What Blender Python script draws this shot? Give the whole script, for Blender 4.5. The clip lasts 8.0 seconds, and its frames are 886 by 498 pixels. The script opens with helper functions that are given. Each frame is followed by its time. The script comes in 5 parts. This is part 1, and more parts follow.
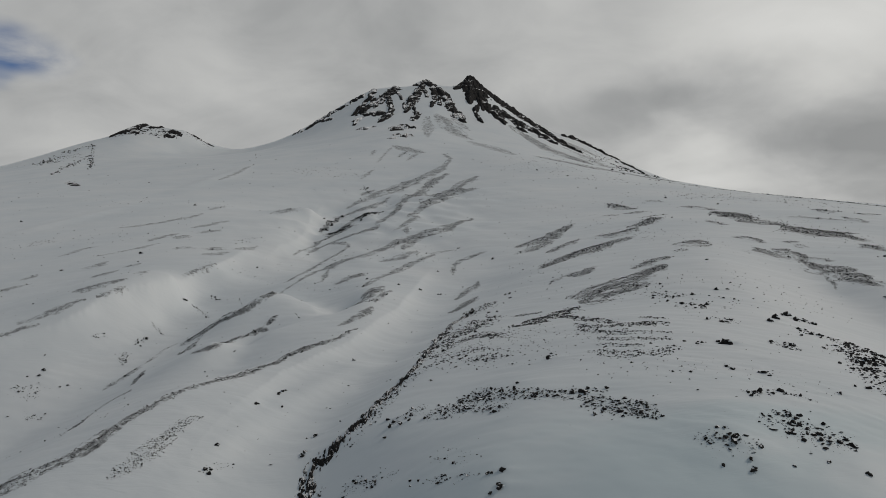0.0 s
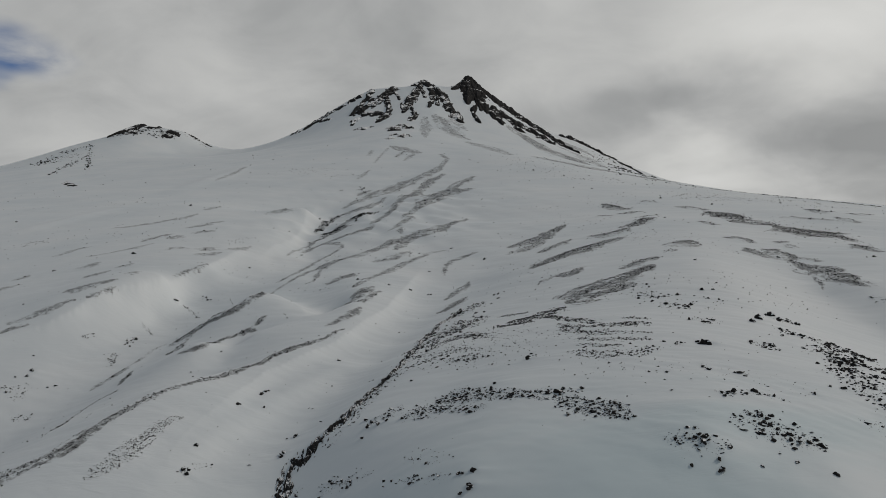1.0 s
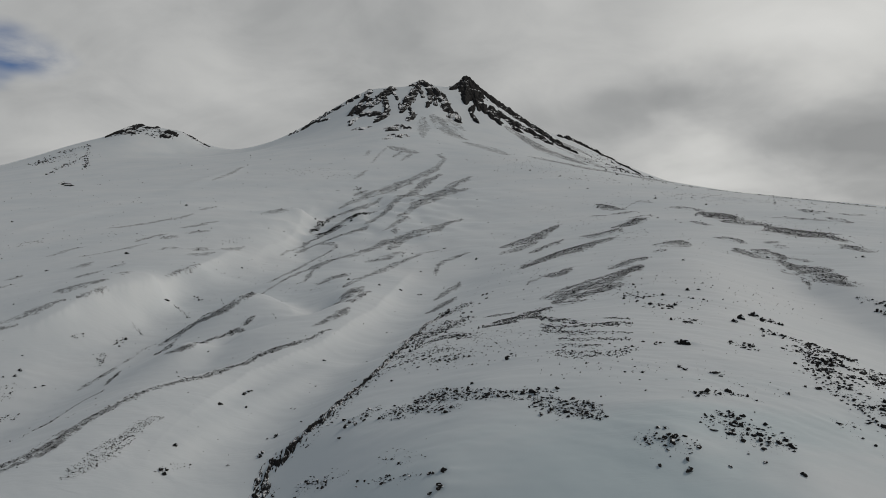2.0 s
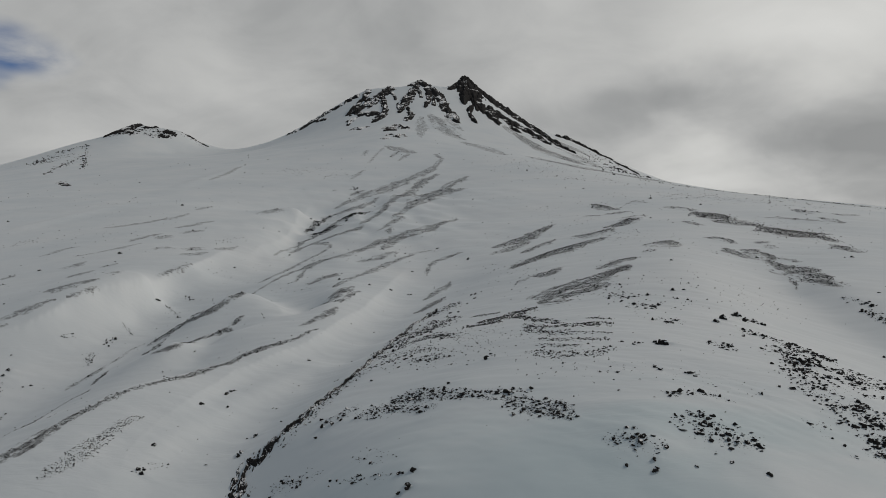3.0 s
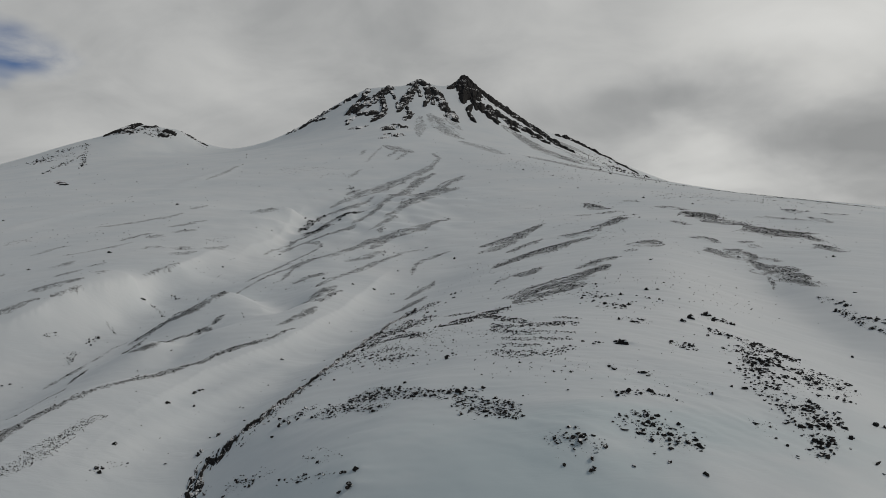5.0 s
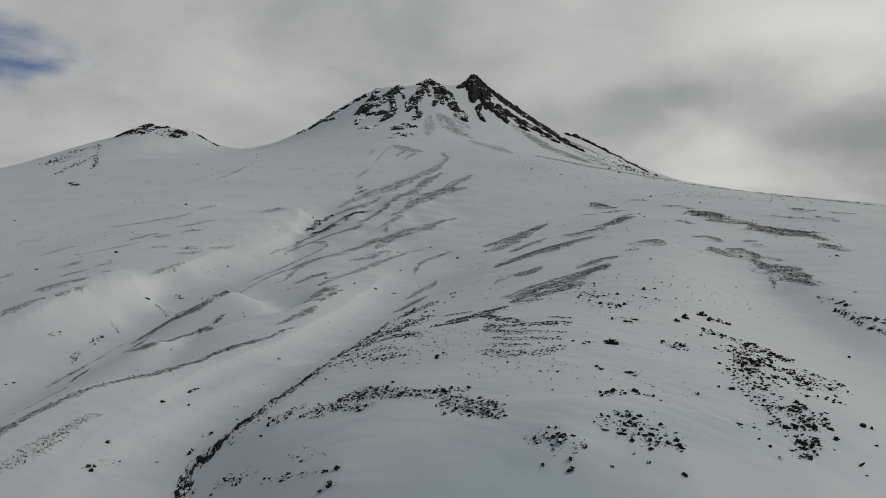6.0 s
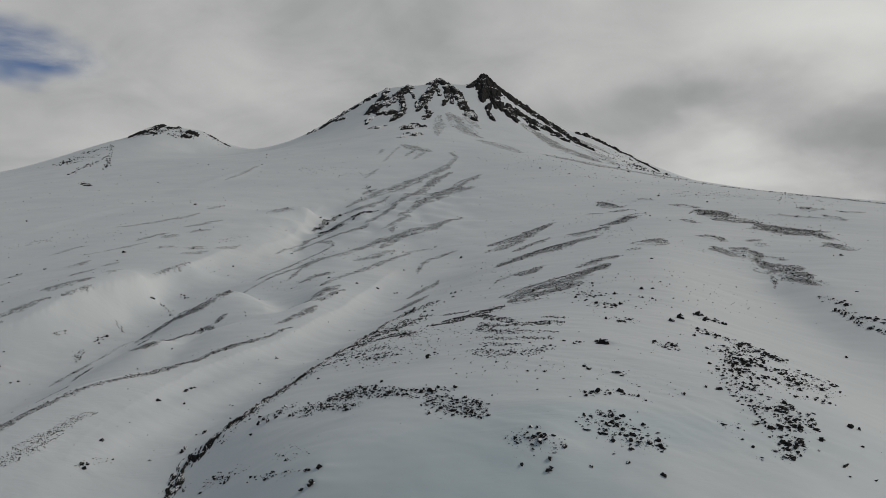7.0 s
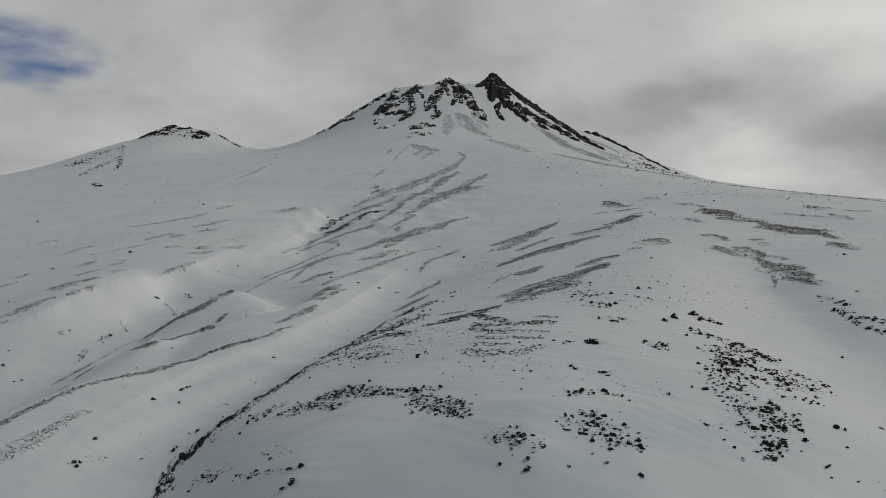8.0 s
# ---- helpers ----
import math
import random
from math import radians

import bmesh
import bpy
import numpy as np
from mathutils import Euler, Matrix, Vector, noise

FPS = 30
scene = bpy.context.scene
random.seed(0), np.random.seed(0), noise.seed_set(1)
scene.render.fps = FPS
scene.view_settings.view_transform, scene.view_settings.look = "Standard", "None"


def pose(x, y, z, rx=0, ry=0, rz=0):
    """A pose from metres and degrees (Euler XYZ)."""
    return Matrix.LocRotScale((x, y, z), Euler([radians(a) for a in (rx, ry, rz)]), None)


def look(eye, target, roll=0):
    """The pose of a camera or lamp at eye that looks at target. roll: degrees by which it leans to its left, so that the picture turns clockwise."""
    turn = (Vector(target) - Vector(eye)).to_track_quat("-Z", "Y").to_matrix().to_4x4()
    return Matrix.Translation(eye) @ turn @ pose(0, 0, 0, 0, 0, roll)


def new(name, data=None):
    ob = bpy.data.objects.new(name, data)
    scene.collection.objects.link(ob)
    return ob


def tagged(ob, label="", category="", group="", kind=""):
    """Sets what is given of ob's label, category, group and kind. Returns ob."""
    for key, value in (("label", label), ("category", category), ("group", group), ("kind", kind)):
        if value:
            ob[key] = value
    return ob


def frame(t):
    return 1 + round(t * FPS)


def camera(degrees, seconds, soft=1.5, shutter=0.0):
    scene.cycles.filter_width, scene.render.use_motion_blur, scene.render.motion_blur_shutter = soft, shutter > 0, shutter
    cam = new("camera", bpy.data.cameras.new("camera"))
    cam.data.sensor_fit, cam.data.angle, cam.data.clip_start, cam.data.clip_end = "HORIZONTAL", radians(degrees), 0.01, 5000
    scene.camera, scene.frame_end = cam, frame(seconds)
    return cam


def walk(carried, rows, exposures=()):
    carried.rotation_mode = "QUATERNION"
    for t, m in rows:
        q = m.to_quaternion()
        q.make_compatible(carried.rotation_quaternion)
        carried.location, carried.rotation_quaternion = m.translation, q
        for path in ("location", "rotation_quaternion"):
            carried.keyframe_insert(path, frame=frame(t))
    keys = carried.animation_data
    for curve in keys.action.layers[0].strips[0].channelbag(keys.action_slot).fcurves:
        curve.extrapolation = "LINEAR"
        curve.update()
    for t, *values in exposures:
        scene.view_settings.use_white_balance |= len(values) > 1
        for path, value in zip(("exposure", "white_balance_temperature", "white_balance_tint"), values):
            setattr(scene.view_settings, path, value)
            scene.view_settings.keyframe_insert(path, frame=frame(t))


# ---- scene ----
cam = camera(64.9, 8.0, soft=0.65)
METRES, EYE, TILT, LEAN, TURN = 40.0, 60.0, -3.0, 0.0, 0.0
ROWS = [
    (0.0, 0.0, 0.0, 0.0, 0.0, 0.0, -0.0),
    (0.5, 0.0574, -0.0002, 0.0002, -0.02, 0.01, 0.0),
    (1.0, 0.1199, -0.0006, 0.0006, -0.04, 0.02, 0.01),
    (1.5, 0.1784, -0.001, 0.0009, -0.06, 0.03, -0.0),
    (3.0, 0.3669, -0.0066, 0.0018, -0.07, 0.02, -0.04),
    (3.5, 0.4275, -0.0072, 0.0017, -0.07, 0.01, -0.04),
    (4.0, 0.4928, -0.0073, 0.0023, -0.07, -0.01, -0.06),
    (4.5, 0.5537, -0.0082, 0.0027, -0.07, -0.02, -0.07),
    (6.0, 0.7444, -0.0145, 0.0061, 1.07, -0.09, -0.01),
    (6.5, 0.8051, -0.0159, 0.0068, 1.47, -0.11, 0.01),
    (7.0, 0.8714, -0.0172, 0.0074, 2.03, -0.13, 0.05),
    (7.5, 0.9327, -0.0183, 0.0082, 2.55, -0.15, 0.09),
    (8.0, 0.9997, -0.0187, 0.0089, 2.94, -0.17, 0.12),
]
walk(cam, [(t, pose(0, 0, EYE, TILT, LEAN, TURN) @ pose(METRES * x, METRES * y, METRES * z, 90 + pitch, roll, yaw)) for t, x, y, z, yaw, pitch, roll in ROWS])

# ---------------------------------------------------------------- sky and sun
SUN_BEARING, SUN_HEIGHT = 77.0, 42.0  # degrees clockwise from +y, degrees up


class Nodes:
    """A small hand for writing node trees."""

    def __init__(self, tree):
        self.tree = tree
        tree.nodes.clear()

    def add(self, kind, settings=None, **inputs):
        node = self.tree.nodes.new(kind)
        for key, value in (settings or {}).items():
            setattr(node, key, value)
        for key, value in inputs.items():
            self.put(node, key.replace("_", " "), value)
        return node

    def put(self, node, key, value):
        socket = node.inputs[int(key[1:])] if key[0] == "i" and key[1:].isdigit() else node.inputs[key]
        if isinstance(value, bpy.types.NodeSocket):
            self.tree.links.new(value, socket)
        else:
            socket.default_value = value

    def math(self, op, a, b=0.0, c=0.0):
        return self.add("ShaderNodeMath", {"operation": op}, i0=a, i1=b, i2=c).outputs[0]

    def vec(self, op, a, b=(0, 0, 0)):
        return self.add("ShaderNodeVectorMath", {"operation": op}, i0=a, i1=b)

    def mix(self, f, a, b):
        node = self.add("ShaderNodeMix", {"data_type": "RGBA"})
        for k, value in ((0, f), (6, a), (7, b)):
            self.put(node, f"i{k}", value)
        return node.outputs[2]

    def ramp(self, f, *stops):
        node = self.add("ShaderNodeValToRGB", None, Fac=f)
        band = node.color_ramp
        while len(band.elements) < len(stops):
            band.elements.new(0.5)
        for e, (at, col) in zip(band.elements, stops):
            e.position, e.color = at, (*(col if isinstance(col, tuple) else (col,) * 3), 1)
        return node.outputs[0]

    def noise(self, at, scale, detail=4.0, rough=0.55, warp=0.0):
        return self.add("ShaderNodeTexNoise", None, Vector=at, Scale=scale, Detail=detail, Roughness=rough, Distortion=warp).outputs[0]

    def span(self, v, a, b, c=0.0, d=1.0):
        return self.add("ShaderNodeMapRange", {"interpolation_type": "SMOOTHSTEP"}, i0=v, i1=a, i2=b, i3=c, i4=d).outputs[0]


def way(px, py):
    """Unit vector from tangents to the right of and above the level +y."""
    return tuple(Vector((px, 1.0, py)).normalized())


# banks of thicker (minus) and thinner cloud: right of and above level +y as tangents, half width and height, amount
CLOUD_BANKS = [
    (0.58, 0.27, 0.34, 0.14, 0.34), (0.37, 0.062, 0.24, 0.07, 0.25), (-0.29, 0.20, 0.26, 0.10, 0.07), (-0.56, 0.12, 0.22, 0.09, 0.07),
    (0.36, 0.17, 0.38, 0.065, -0.13), (0.16, 0.21, 0.26, 0.14, 0.09), (-0.09, 0.255, 0.28, 0.11, -0.08), (0.60, 0.10, 0.2, 0.08, -0.26), (-0.40, 0.08, 0.2, 0.06, 0.04),
]


def build_sky():
    world = bpy.data.worlds.new("overcast_sky")
    scene.world = world
    world.use_nodes = True
    n = Nodes(world.node_tree)
    d = n.vec("NORMALIZE", n.add("ShaderNodeTexCoord").outputs["Generated"]).outputs[0]
    part = n.add("ShaderNodeSeparateXYZ", None, i0=d)
    # broken layers of cloud, drawn out towards the horizon
    up = n.math("ADD", n.math("MAXIMUM", part.outputs[2], 0.0), 0.42)
    flat = n.add("ShaderNodeCombineXYZ", None, i0=n.math("DIVIDE", part.outputs[0], up), i1=n.math("DIVIDE", part.outputs[1], up), i2=0.37).outputs[0]
    deck = n.noise(flat, 1.15, 5.0, 0.5, 0.35)
    wisps = n.noise(flat, 3.4, 6.0, 0.55, 0.5)
    cloud = n.math("ADD", n.math("MULTIPLY", deck, 0.38), n.math("MULTIPLY", wisps, 0.30))
    cloud = n.math("ADD", cloud, 0.165)
    shake = n.vec("SCALE", n.vec("SUBTRACT", n.add("ShaderNodeTexNoise", None, Vector=flat, Scale=2.6, Detail=4.0).outputs[1], (0.5, 0.5, 0.5)).outputs[0])
    n.put(shake, "Scale", 0.16)
    bent = n.vec("ADD", d, shake.outputs[0]).outputs[0]

    def bank(px, py, wide, high):
        """A soft bank of cloud round a direction, 1 at its middle."""
        off = n.vec("MULTIPLY", n.vec("SUBTRACT", bent, way(px, py)).outputs[0], (1 / wide, 1 / wide, 1 / high)).outputs[0]
        return n.span(n.vec("LENGTH", off).outputs[1], 0.0, 1.0, 1.0, 0.0)

    for px, py, wide, high, much in CLOUD_BANKS:
        cloud = n.math("ADD", cloud, n.math("MULTIPLY", bank(px, py, wide, high), much))
    grey = n.ramp(cloud, (0.30, (0.25, 0.258, 0.262)), (0.44, (0.345, 0.352, 0.352)), (0.54, (0.445, 0.450, 0.445)), (0.68, (0.57, 0.572, 0.557)), (0.95, (0.72, 0.72, 0.70)))

    # thin bright cloud where the veiled sun stands, and the clear gap
    glow = n.span(n.vec("DISTANCE", d, way(math.tan(radians(SUN_BEARING)) * 1.0, 0.75)).outputs[1], 0.15, 1.25, 1.0, 0.0)
    grey = n.mix(n.math("MULTIPLY", glow, 0.3), grey, (0.62, 0.605, 0.575, 1))
    sky = n.add("ShaderNodeTexSky", {"sky_type": "NISHITA", "sun_disc": False, "sun_elevation": radians(SUN_HEIGHT), "sun_rotation": radians(SUN_BEARING), "altitude": 2200.0})
    blue = n.vec("MULTIPLY", sky.outputs[0], (0.020, 0.032, 0.050)).outputs[0]
    hole = n.vec("MULTIPLY", n.vec("SUBTRACT", bent, way(-0.672, 0.222)).outputs[0], (1 / 0.125, 1 / 0.125, 1 / 0.046)).outputs[0]
    gap = n.span(n.vec("LENGTH", hole).outputs[1], 0.25, 1.0, 1.0, 0.0)
    gap = n.math("MULTIPLY", gap, n.span(wisps, 0.50, 0.72, 1.0, 0.2))
    colour = n.mix(n.math("MULTIPLY", gap, 0.95), grey, blue)
    # unseen sky overhead is dimmed and blued to set the light on the snow
    thick = n.span(part.outputs[2], 0.26, 0.75, 1.0, 0.0)
    colour = n.mix(thick, n.vec("MULTIPLY", colour, (0.195, 0.262, 0.345)).outputs[0], colour)
    back = n.add("ShaderNodeBackground", None, Color=colour, Strength=0.97)
    n.tree.links.new(back.outputs[0], n.add("ShaderNodeOutputWorld").inputs[0])


build_sky()
sun = new("sun", bpy.data.lights.new("sun", "SUN"))
sun.data.energy, sun.data.angle, sun.data.color = 1.22, radians(14), (1.0, 0.895, 0.775)
az, el = radians(SUN_BEARING), radians(SUN_HEIGHT)
sun.matrix_world = look((math.sin(az) * math.cos(el) * 900, math.cos(az) * math.cos(el) * 900, math.sin(el) * 900), (0, 0, 0))
scene.view_settings.exposure = 0.0
# ---------------------------------------------------------------- materials
def material(name):
    m = bpy.data.materials.new(name)
    m.use_nodes = True
    n = Nodes(m.node_tree)
    shader = n.add("ShaderNodeBsdfPrincipled")
    n.tree.links.new(shader.outputs[0], n.add("ShaderNodeOutputMaterial").inputs[0])
    return m, n, shader


def rock_colours(n, at, dark, light, scale):
    grain = n.noise(at, scale, 6.0, 0.65)
    broad = n.noise(at, scale * 0.12, 3.0, 0.5)
    tone = n.math("ADD", n.math("MULTIPLY", grain, 0.6), n.math("MULTIPLY", broad, 0.4))
    return n.ramp(tone, (0.32, dark), (0.68, light)), grain


def snow_material():
    m, n, shader = material("wind_packed_snow")
    at = n.add("ShaderNodeTexCoord").outputs["Object"]
    # sastrugi run across the slope
    drawn = n.add("ShaderNodeMapping", {"vector_type": "POINT"}, Vector=at, Rotation=(0, 0, radians(20)), Scale=(0.28, 1.0, 0.6)).outputs[0]
    fine = n.math("MULTIPLY", n.noise(drawn, 0.9, 6.0, 0.6, 0.9), n.span(n.noise(at, 0.03, 3.0, 0.5), 0.45, 0.68))
    # here only streaky noise for tone; the same-named attribute carries painted shade
    crust_and_shade = n.noise(drawn, 0.09, 5.0, 0.55, 1.2)
    broad = n.noise(at, 0.012, 4.0, 0.5)
    tone = n.math("ADD", n.math("MULTIPLY", crust_and_shade, 0.2), n.math("MULTIPLY", broad, 0.8))
    white = n.ramp(tone, (0.3, (0.635, 0.685, 0.72)), (0.5, (0.685, 0.727, 0.755)), (0.7, (0.725, 0.757, 0.778)))
    # bluish shade of the spur's near face, painted into the snow colour
    painted_shade = n.math("MULTIPLY", n.add("ShaderNodeAttribute", {"attribute_name": "crust_and_shade"}).outputs["Fac"], n.span(n.noise(drawn, 0.03, 4.0, 0.55, 0.8), 0.3, 0.62))
    white = n.mix(painted_shade, white, (0.575, 0.665, 0.70, 1))
    # gravel blown clear of snow, in the patches that the sheet carries
    bare = n.add("ShaderNodeAttribute", {"attribute_name": "bare"}).outputs["Fac"]
    speck = n.math("ADD", n.math("MULTIPLY", n.noise(at, 2.4, 3.0, 0.6), 0.5), n.math("MULTIPLY", n.noise(at, 0.62, 4.0, 0.6), 0.5))
    streak = n.noise(at, 0.13, 4.0, 0.6, 0.4)
    patch = n.math("ADD", n.math("MULTIPLY", speck, 0.68), n.math("MULTIPLY", streak, 0.32))
    cover = n.span(n.math("ADD", patch, n.math("MULTIPLY", n.math("POWER", bare, 0.7), 0.12)), 0.53, 0.645)
    cover = n.math("MULTIPLY", n.math("MULTIPLY", cover, 0.76), n.span(bare, 0.02, 0.14))
    gravel, grain = rock_colours(n, at, (0.048, 0.048, 0.050), (0.125, 0.123, 0.124), 1.7)
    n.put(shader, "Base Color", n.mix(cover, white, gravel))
    n.put(shader, "Roughness", n.math("ADD", 0.55, n.math("MULTIPLY", cover, 0.35)))
    n.put(shader, "Specular IOR Level", 0.25)
    waves = n.math("MULTIPLY", n.noise(drawn, 0.35, 4.0, 0.55, 0.8), n.span(n.noise(at, 0.017, 3.0, 0.5), 0.38, 0.62))
    height = n.math("ADD", n.math("MULTIPLY", fine, 0.12), n.math("MULTIPLY", broad, 0.5))
    height = n.math("ADD", height, n.math("MULTIPLY", waves, 0.55))
    height = n.math("ADD", height, n.math("MULTIPLY", n.math("MULTIPLY", speck, cover), 0.6))
    n.put(shader, "Normal", n.add("ShaderNodeBump", None, Strength=0.6, Distance=0.5, Height=height).outputs[0])
    return m


def rock_material(name, dark, light, scale, snow=0.0):
    m, n, shader = material(name)
    at = n.add("ShaderNodeTexCoord").outputs["Object"]
    info = n.add("ShaderNodeObjectInfo").outputs["Random"]
    place = n.vec("ADD", at, n.add("ShaderNodeCombineXYZ", None, i0=n.math("MULTIPLY", info, 40.0)).outputs[0]).outputs[0]
    colour, grain = rock_colours(n, place, dark, light, scale)
    rough = 0.88
    if snow:
        # rime and blown snow lodged on the flatter ledges
        lie = n.add("ShaderNodeSeparateXYZ", None, i0=n.add("ShaderNodeNewGeometry").outputs["Normal"]).outputs[2]
        beds = n.add("ShaderNodeMapping", {"vector_type": "POINT"}, Vector=place, Rotation=(0.05, 0.09, 0), Scale=(0.35, 0.35, 1.9)).outputs[0]
        ledge = n.math("ADD", n.math("MULTIPLY", n.noise(beds, scale * 0.5, 4.0, 0.5), 0.4), n.math("MULTIPLY", n.noise(place, scale * 0.2, 4.0, 0.5), 0.6))
        lodged = n.span(n.math("ADD", lie, n.math("MULTIPLY", n.math("SUBTRACT", ledge, 0.5), 1.9)), 1.03 - snow, 1.13 - snow)
        colour = n.mix(lodged, colour, (0.78, 0.795, 0.81, 1))
    n.put(shader, "Base Color", colour)
    n.put(shader, "Roughness", rough)
    n.put(shader, "Specular IOR Level", 0.2)
    n.put(shader, "Normal", n.add("ShaderNodeBump", None, Strength=0.7, Distance=0.25 / scale, Height=grain).outputs[0])
    return m


SNOW = snow_material()
ROCK = rock_material("black_lava_rock", (0.006, 0.006, 0.007), (0.030, 0.029, 0.028), 1.6, 0.12)
STONES = rock_material("dark_lava_stones", (0.008, 0.008, 0.009), (0.042, 0.040, 0.039), 2.2)
CRAG = rock_material("summit_lava_crag", (0.005, 0.005, 0.006), (0.024, 0.023, 0.023), 0.14, 0.08)
BEDDED = rock_material("bedded_lava_crag", (0.006, 0.006, 0.007), (0.030, 0.029, 0.029), 0.14, 0.225)
EDGE = rock_material("rim_lava_outcrop", (0.006, 0.006, 0.007), (0.032, 0.031, 0.030), 1.5, 0.17)
# ---------------------------------------------------------------- the lie of the land
# Crest, brow and gully lines of the mountain side, as (x, y, z) in metres.
SPINES = {}
# foreground spur: rocky rim above the gully, crown, brow and near snow face
SPINES["spur_rim"] = [(-33, 122, -12), (-29.5, 138, -3), (-29, 146, 0.3), (-29, 151, 2.8), (-24.8, 154.5, 6.6), (-21.5, 156.5, 9.6), (-18.5, 162, 11.5), (-15.5, 171, 13.4), (-12.5, 181, 14.2), (-8.5, 190, 16.3), (-5, 215, 16.4), (-2.5, 240, 16.2), (3, 264, 17.3), (12, 288, 19.6), (18, 368, 21.8), (31, 434, 31.5)]
SPINES["spur_brow"] = [(-9, 150, 14.3), (6, 152, 18.6), (18, 147, 23.7), (25, 135, 24), (36, 120, 24), (48, 110, 24), (63, 115, 24), (94, 130, 23)]
SPINES["spur_face"] = [(-3, 119, 11.8), (8, 114, 16.9), (28, 107, 19.5), (46, 104.5, 21), (64, 104, 20.8), (86, 104, 18)]
SPINES["spur_foot"] = [(-30, 100, -14), (5, 88, 3), (30, 84, 7), (60, 80, 10), (95, 80, 6)]
SPINES["spur_crown"] = [(24, 160, 24.5), (47, 184, 29.8), (61, 145, 28.1), (67, 166, 29.5), (84, 235, 32.2), (94, 304, 38), (97, 403, 42.5), (104, 541, 50), (60, 681, 55)]
SPINES["spur_east"] = [(106, 129, 20.5), (97, 159, 25.9), (81, 167, 28.3), (94, 198, 29.9), (100, 206, 29), (116, 300, 39.9), (135, 359, 44.5), (150, 491, 55.5), (216, 526, 58.5)]
SPINES["spur_west"] = [(32, 222, 25), (68, 257, 30), (40, 330, 29), (60, 430, 36), (27, 681, 52)]
SPINES["dip_east"] = [(128, 115, 11), (134, 165, 16), (145, 208, 19.5), (150, 262, 28.5), (170, 330, 38)]
SPINES["bank_east"] = [(162, 222, 25.3), (164, 271, 33.8), (210, 326, 40), (224, 421, 48.5), (250, 470, 55), (282, 499, 60.5)]
# gully beside the spur
SPINES["gully_near"] = [(-62, 104, -12), (-44, 133, -3.6), (-36, 158, 3.0), (-24, 205, 8.6), (-17, 230, 11.0), (-12, 256, 12.4), (-3, 300, 16), (-6, 356, 20.5), (2, 420, 27), (-10, 500, 31)]
# second ridge with a dark edge on its far side
SPINES["ridge_mid"] = [(-125, 115, -12), (-92, 150, 2.4), (-74, 189, 11.1), (-56, 213, 11.5), (-46, 233, 13.2), (-34, 256, 15.2), (-35, 301, 20.8), (-42, 385, 23.5)]
SPINES["ridge_mid_top"] = [(-90, 125, -2), (-67, 155, 6.8), (-52, 190, 10.3), (-50, 153, 2.7), (-47, 198, 9.6), (-30, 225, 12)]
# wide gully with the two tongues that end in it
SPINES["gully_wide"] = [(-250, 140, -62), (-185, 190, -36), (-149, 236, -21), (-133, 272, -10), (-122, 316, -1), (-112, 360, 7), (-95, 405, 17), (-111, 560, 26.2), (-124, 680, 34), (-137, 794, 42.5), (-122, 900, 60), (-95, 1000, 81)]
SPINES["tongue_a"] = [(-114, 312, 1.5), (-101, 325, 11.5), (-92, 336, 17), (-84, 343, 19.7), (-72, 328, 17.6), (-61, 315, 15.4), (-52, 303, 14)]
SPINES["tongue_b"] = [(-96, 262, 7), (-88, 264, 10.2), (-69, 274, 12.4), (-58, 300, 15)]
SPINES["between"] = [(-74, 235, 4), (-80, 292, 8)]
SPINES["behind_tongue"] = [(-74, 356, 13.5), (-60, 340, 13), (-46, 322, 12.8)]
# left bank and the smooth side above it
SPINES["bank_west"] = [(-240, 235, -33), (-175, 276, -11.5), (-168, 292, -6.5), (-148, 338, 1), (-146, 392, 14), (-124, 440, 22)]
SPINES["edge_west"] = [(-232, 306, -3), (-203, 320, 2.2), (-190, 327, 5.6), (-177, 337, 11.2), (-170, 356, 18.8), (-158, 372, 21.8), (-150, 390, 23), (-137, 430, 25.5), (-143, 500, 31), (-137, 560, 34), (-150, 660, 43), (-156, 740, 52), (-160, 830, 66)]
SPINES["side_west"] = [(-340, 330, -26), (-250, 350, 0), (-420, 450, -12), (-230, 420, 15), (-225, 517, 30.7), (-399, 694, 32.6), (-314, 872, 70), (-205, 880, 61), (-420, 1050, 88)]
# runnels on the middle slope
SPINES["runnel"] = [(-62, 480, 27), (-38, 564, 35.3), (-72, 640, 41), (-87, 765, 56.8), (-60, 900, 72), (-70, 1060, 97)]
SPINES["runnel_crest"] = [(28, 920, 90), (-8, 988, 85.4), (9, 1361, 170.4), (-109, 1443, 189), (-98, 1677, 252)]
SPINES["slope_east"] = [(120, 760, 74), (236, 748, 77.6), (284, 766, 78.4), (200, 1000, 108), (150, 1360, 172)]
SPINES["skyline_east"] = [(700, 640, 36), (540, 850, 69), (460, 980, 84), (410, 1100, 98.5), (430, 1300, 119), (445, 1500, 137), (470, 1750, 165)]
SPINES["behind_east"] = [(900, 900, 30), (800, 1300, 60), (800, 1800, 90)]
# summit cone
SPINES["summit"] = [(-471, 2200, 306), (-364, 2200, 364), (-290, 2205, 410), (-220, 2205, 444), (-150, 2210, 452), (-100, 2210, 452), (-54, 2200, 468), (0, 2210, 452), (40, 2215, 455), (85, 2224, 486), (140, 2224, 437), (209, 2224, 392), (299, 2224, 340), (360, 2210, 300), (395, 2200, 300), (492, 2200, 257), (563, 2200, 220), (680, 2150, 165)]
SPINES["summit_face"] = [(200, 2063, 343), (60, 1960, 330), (-54, 1950, 345), (-160, 1930, 325), (-60, 1820, 286), (100, 1700, 235), (300, 1800, 225), (-300, 1700, 225)]
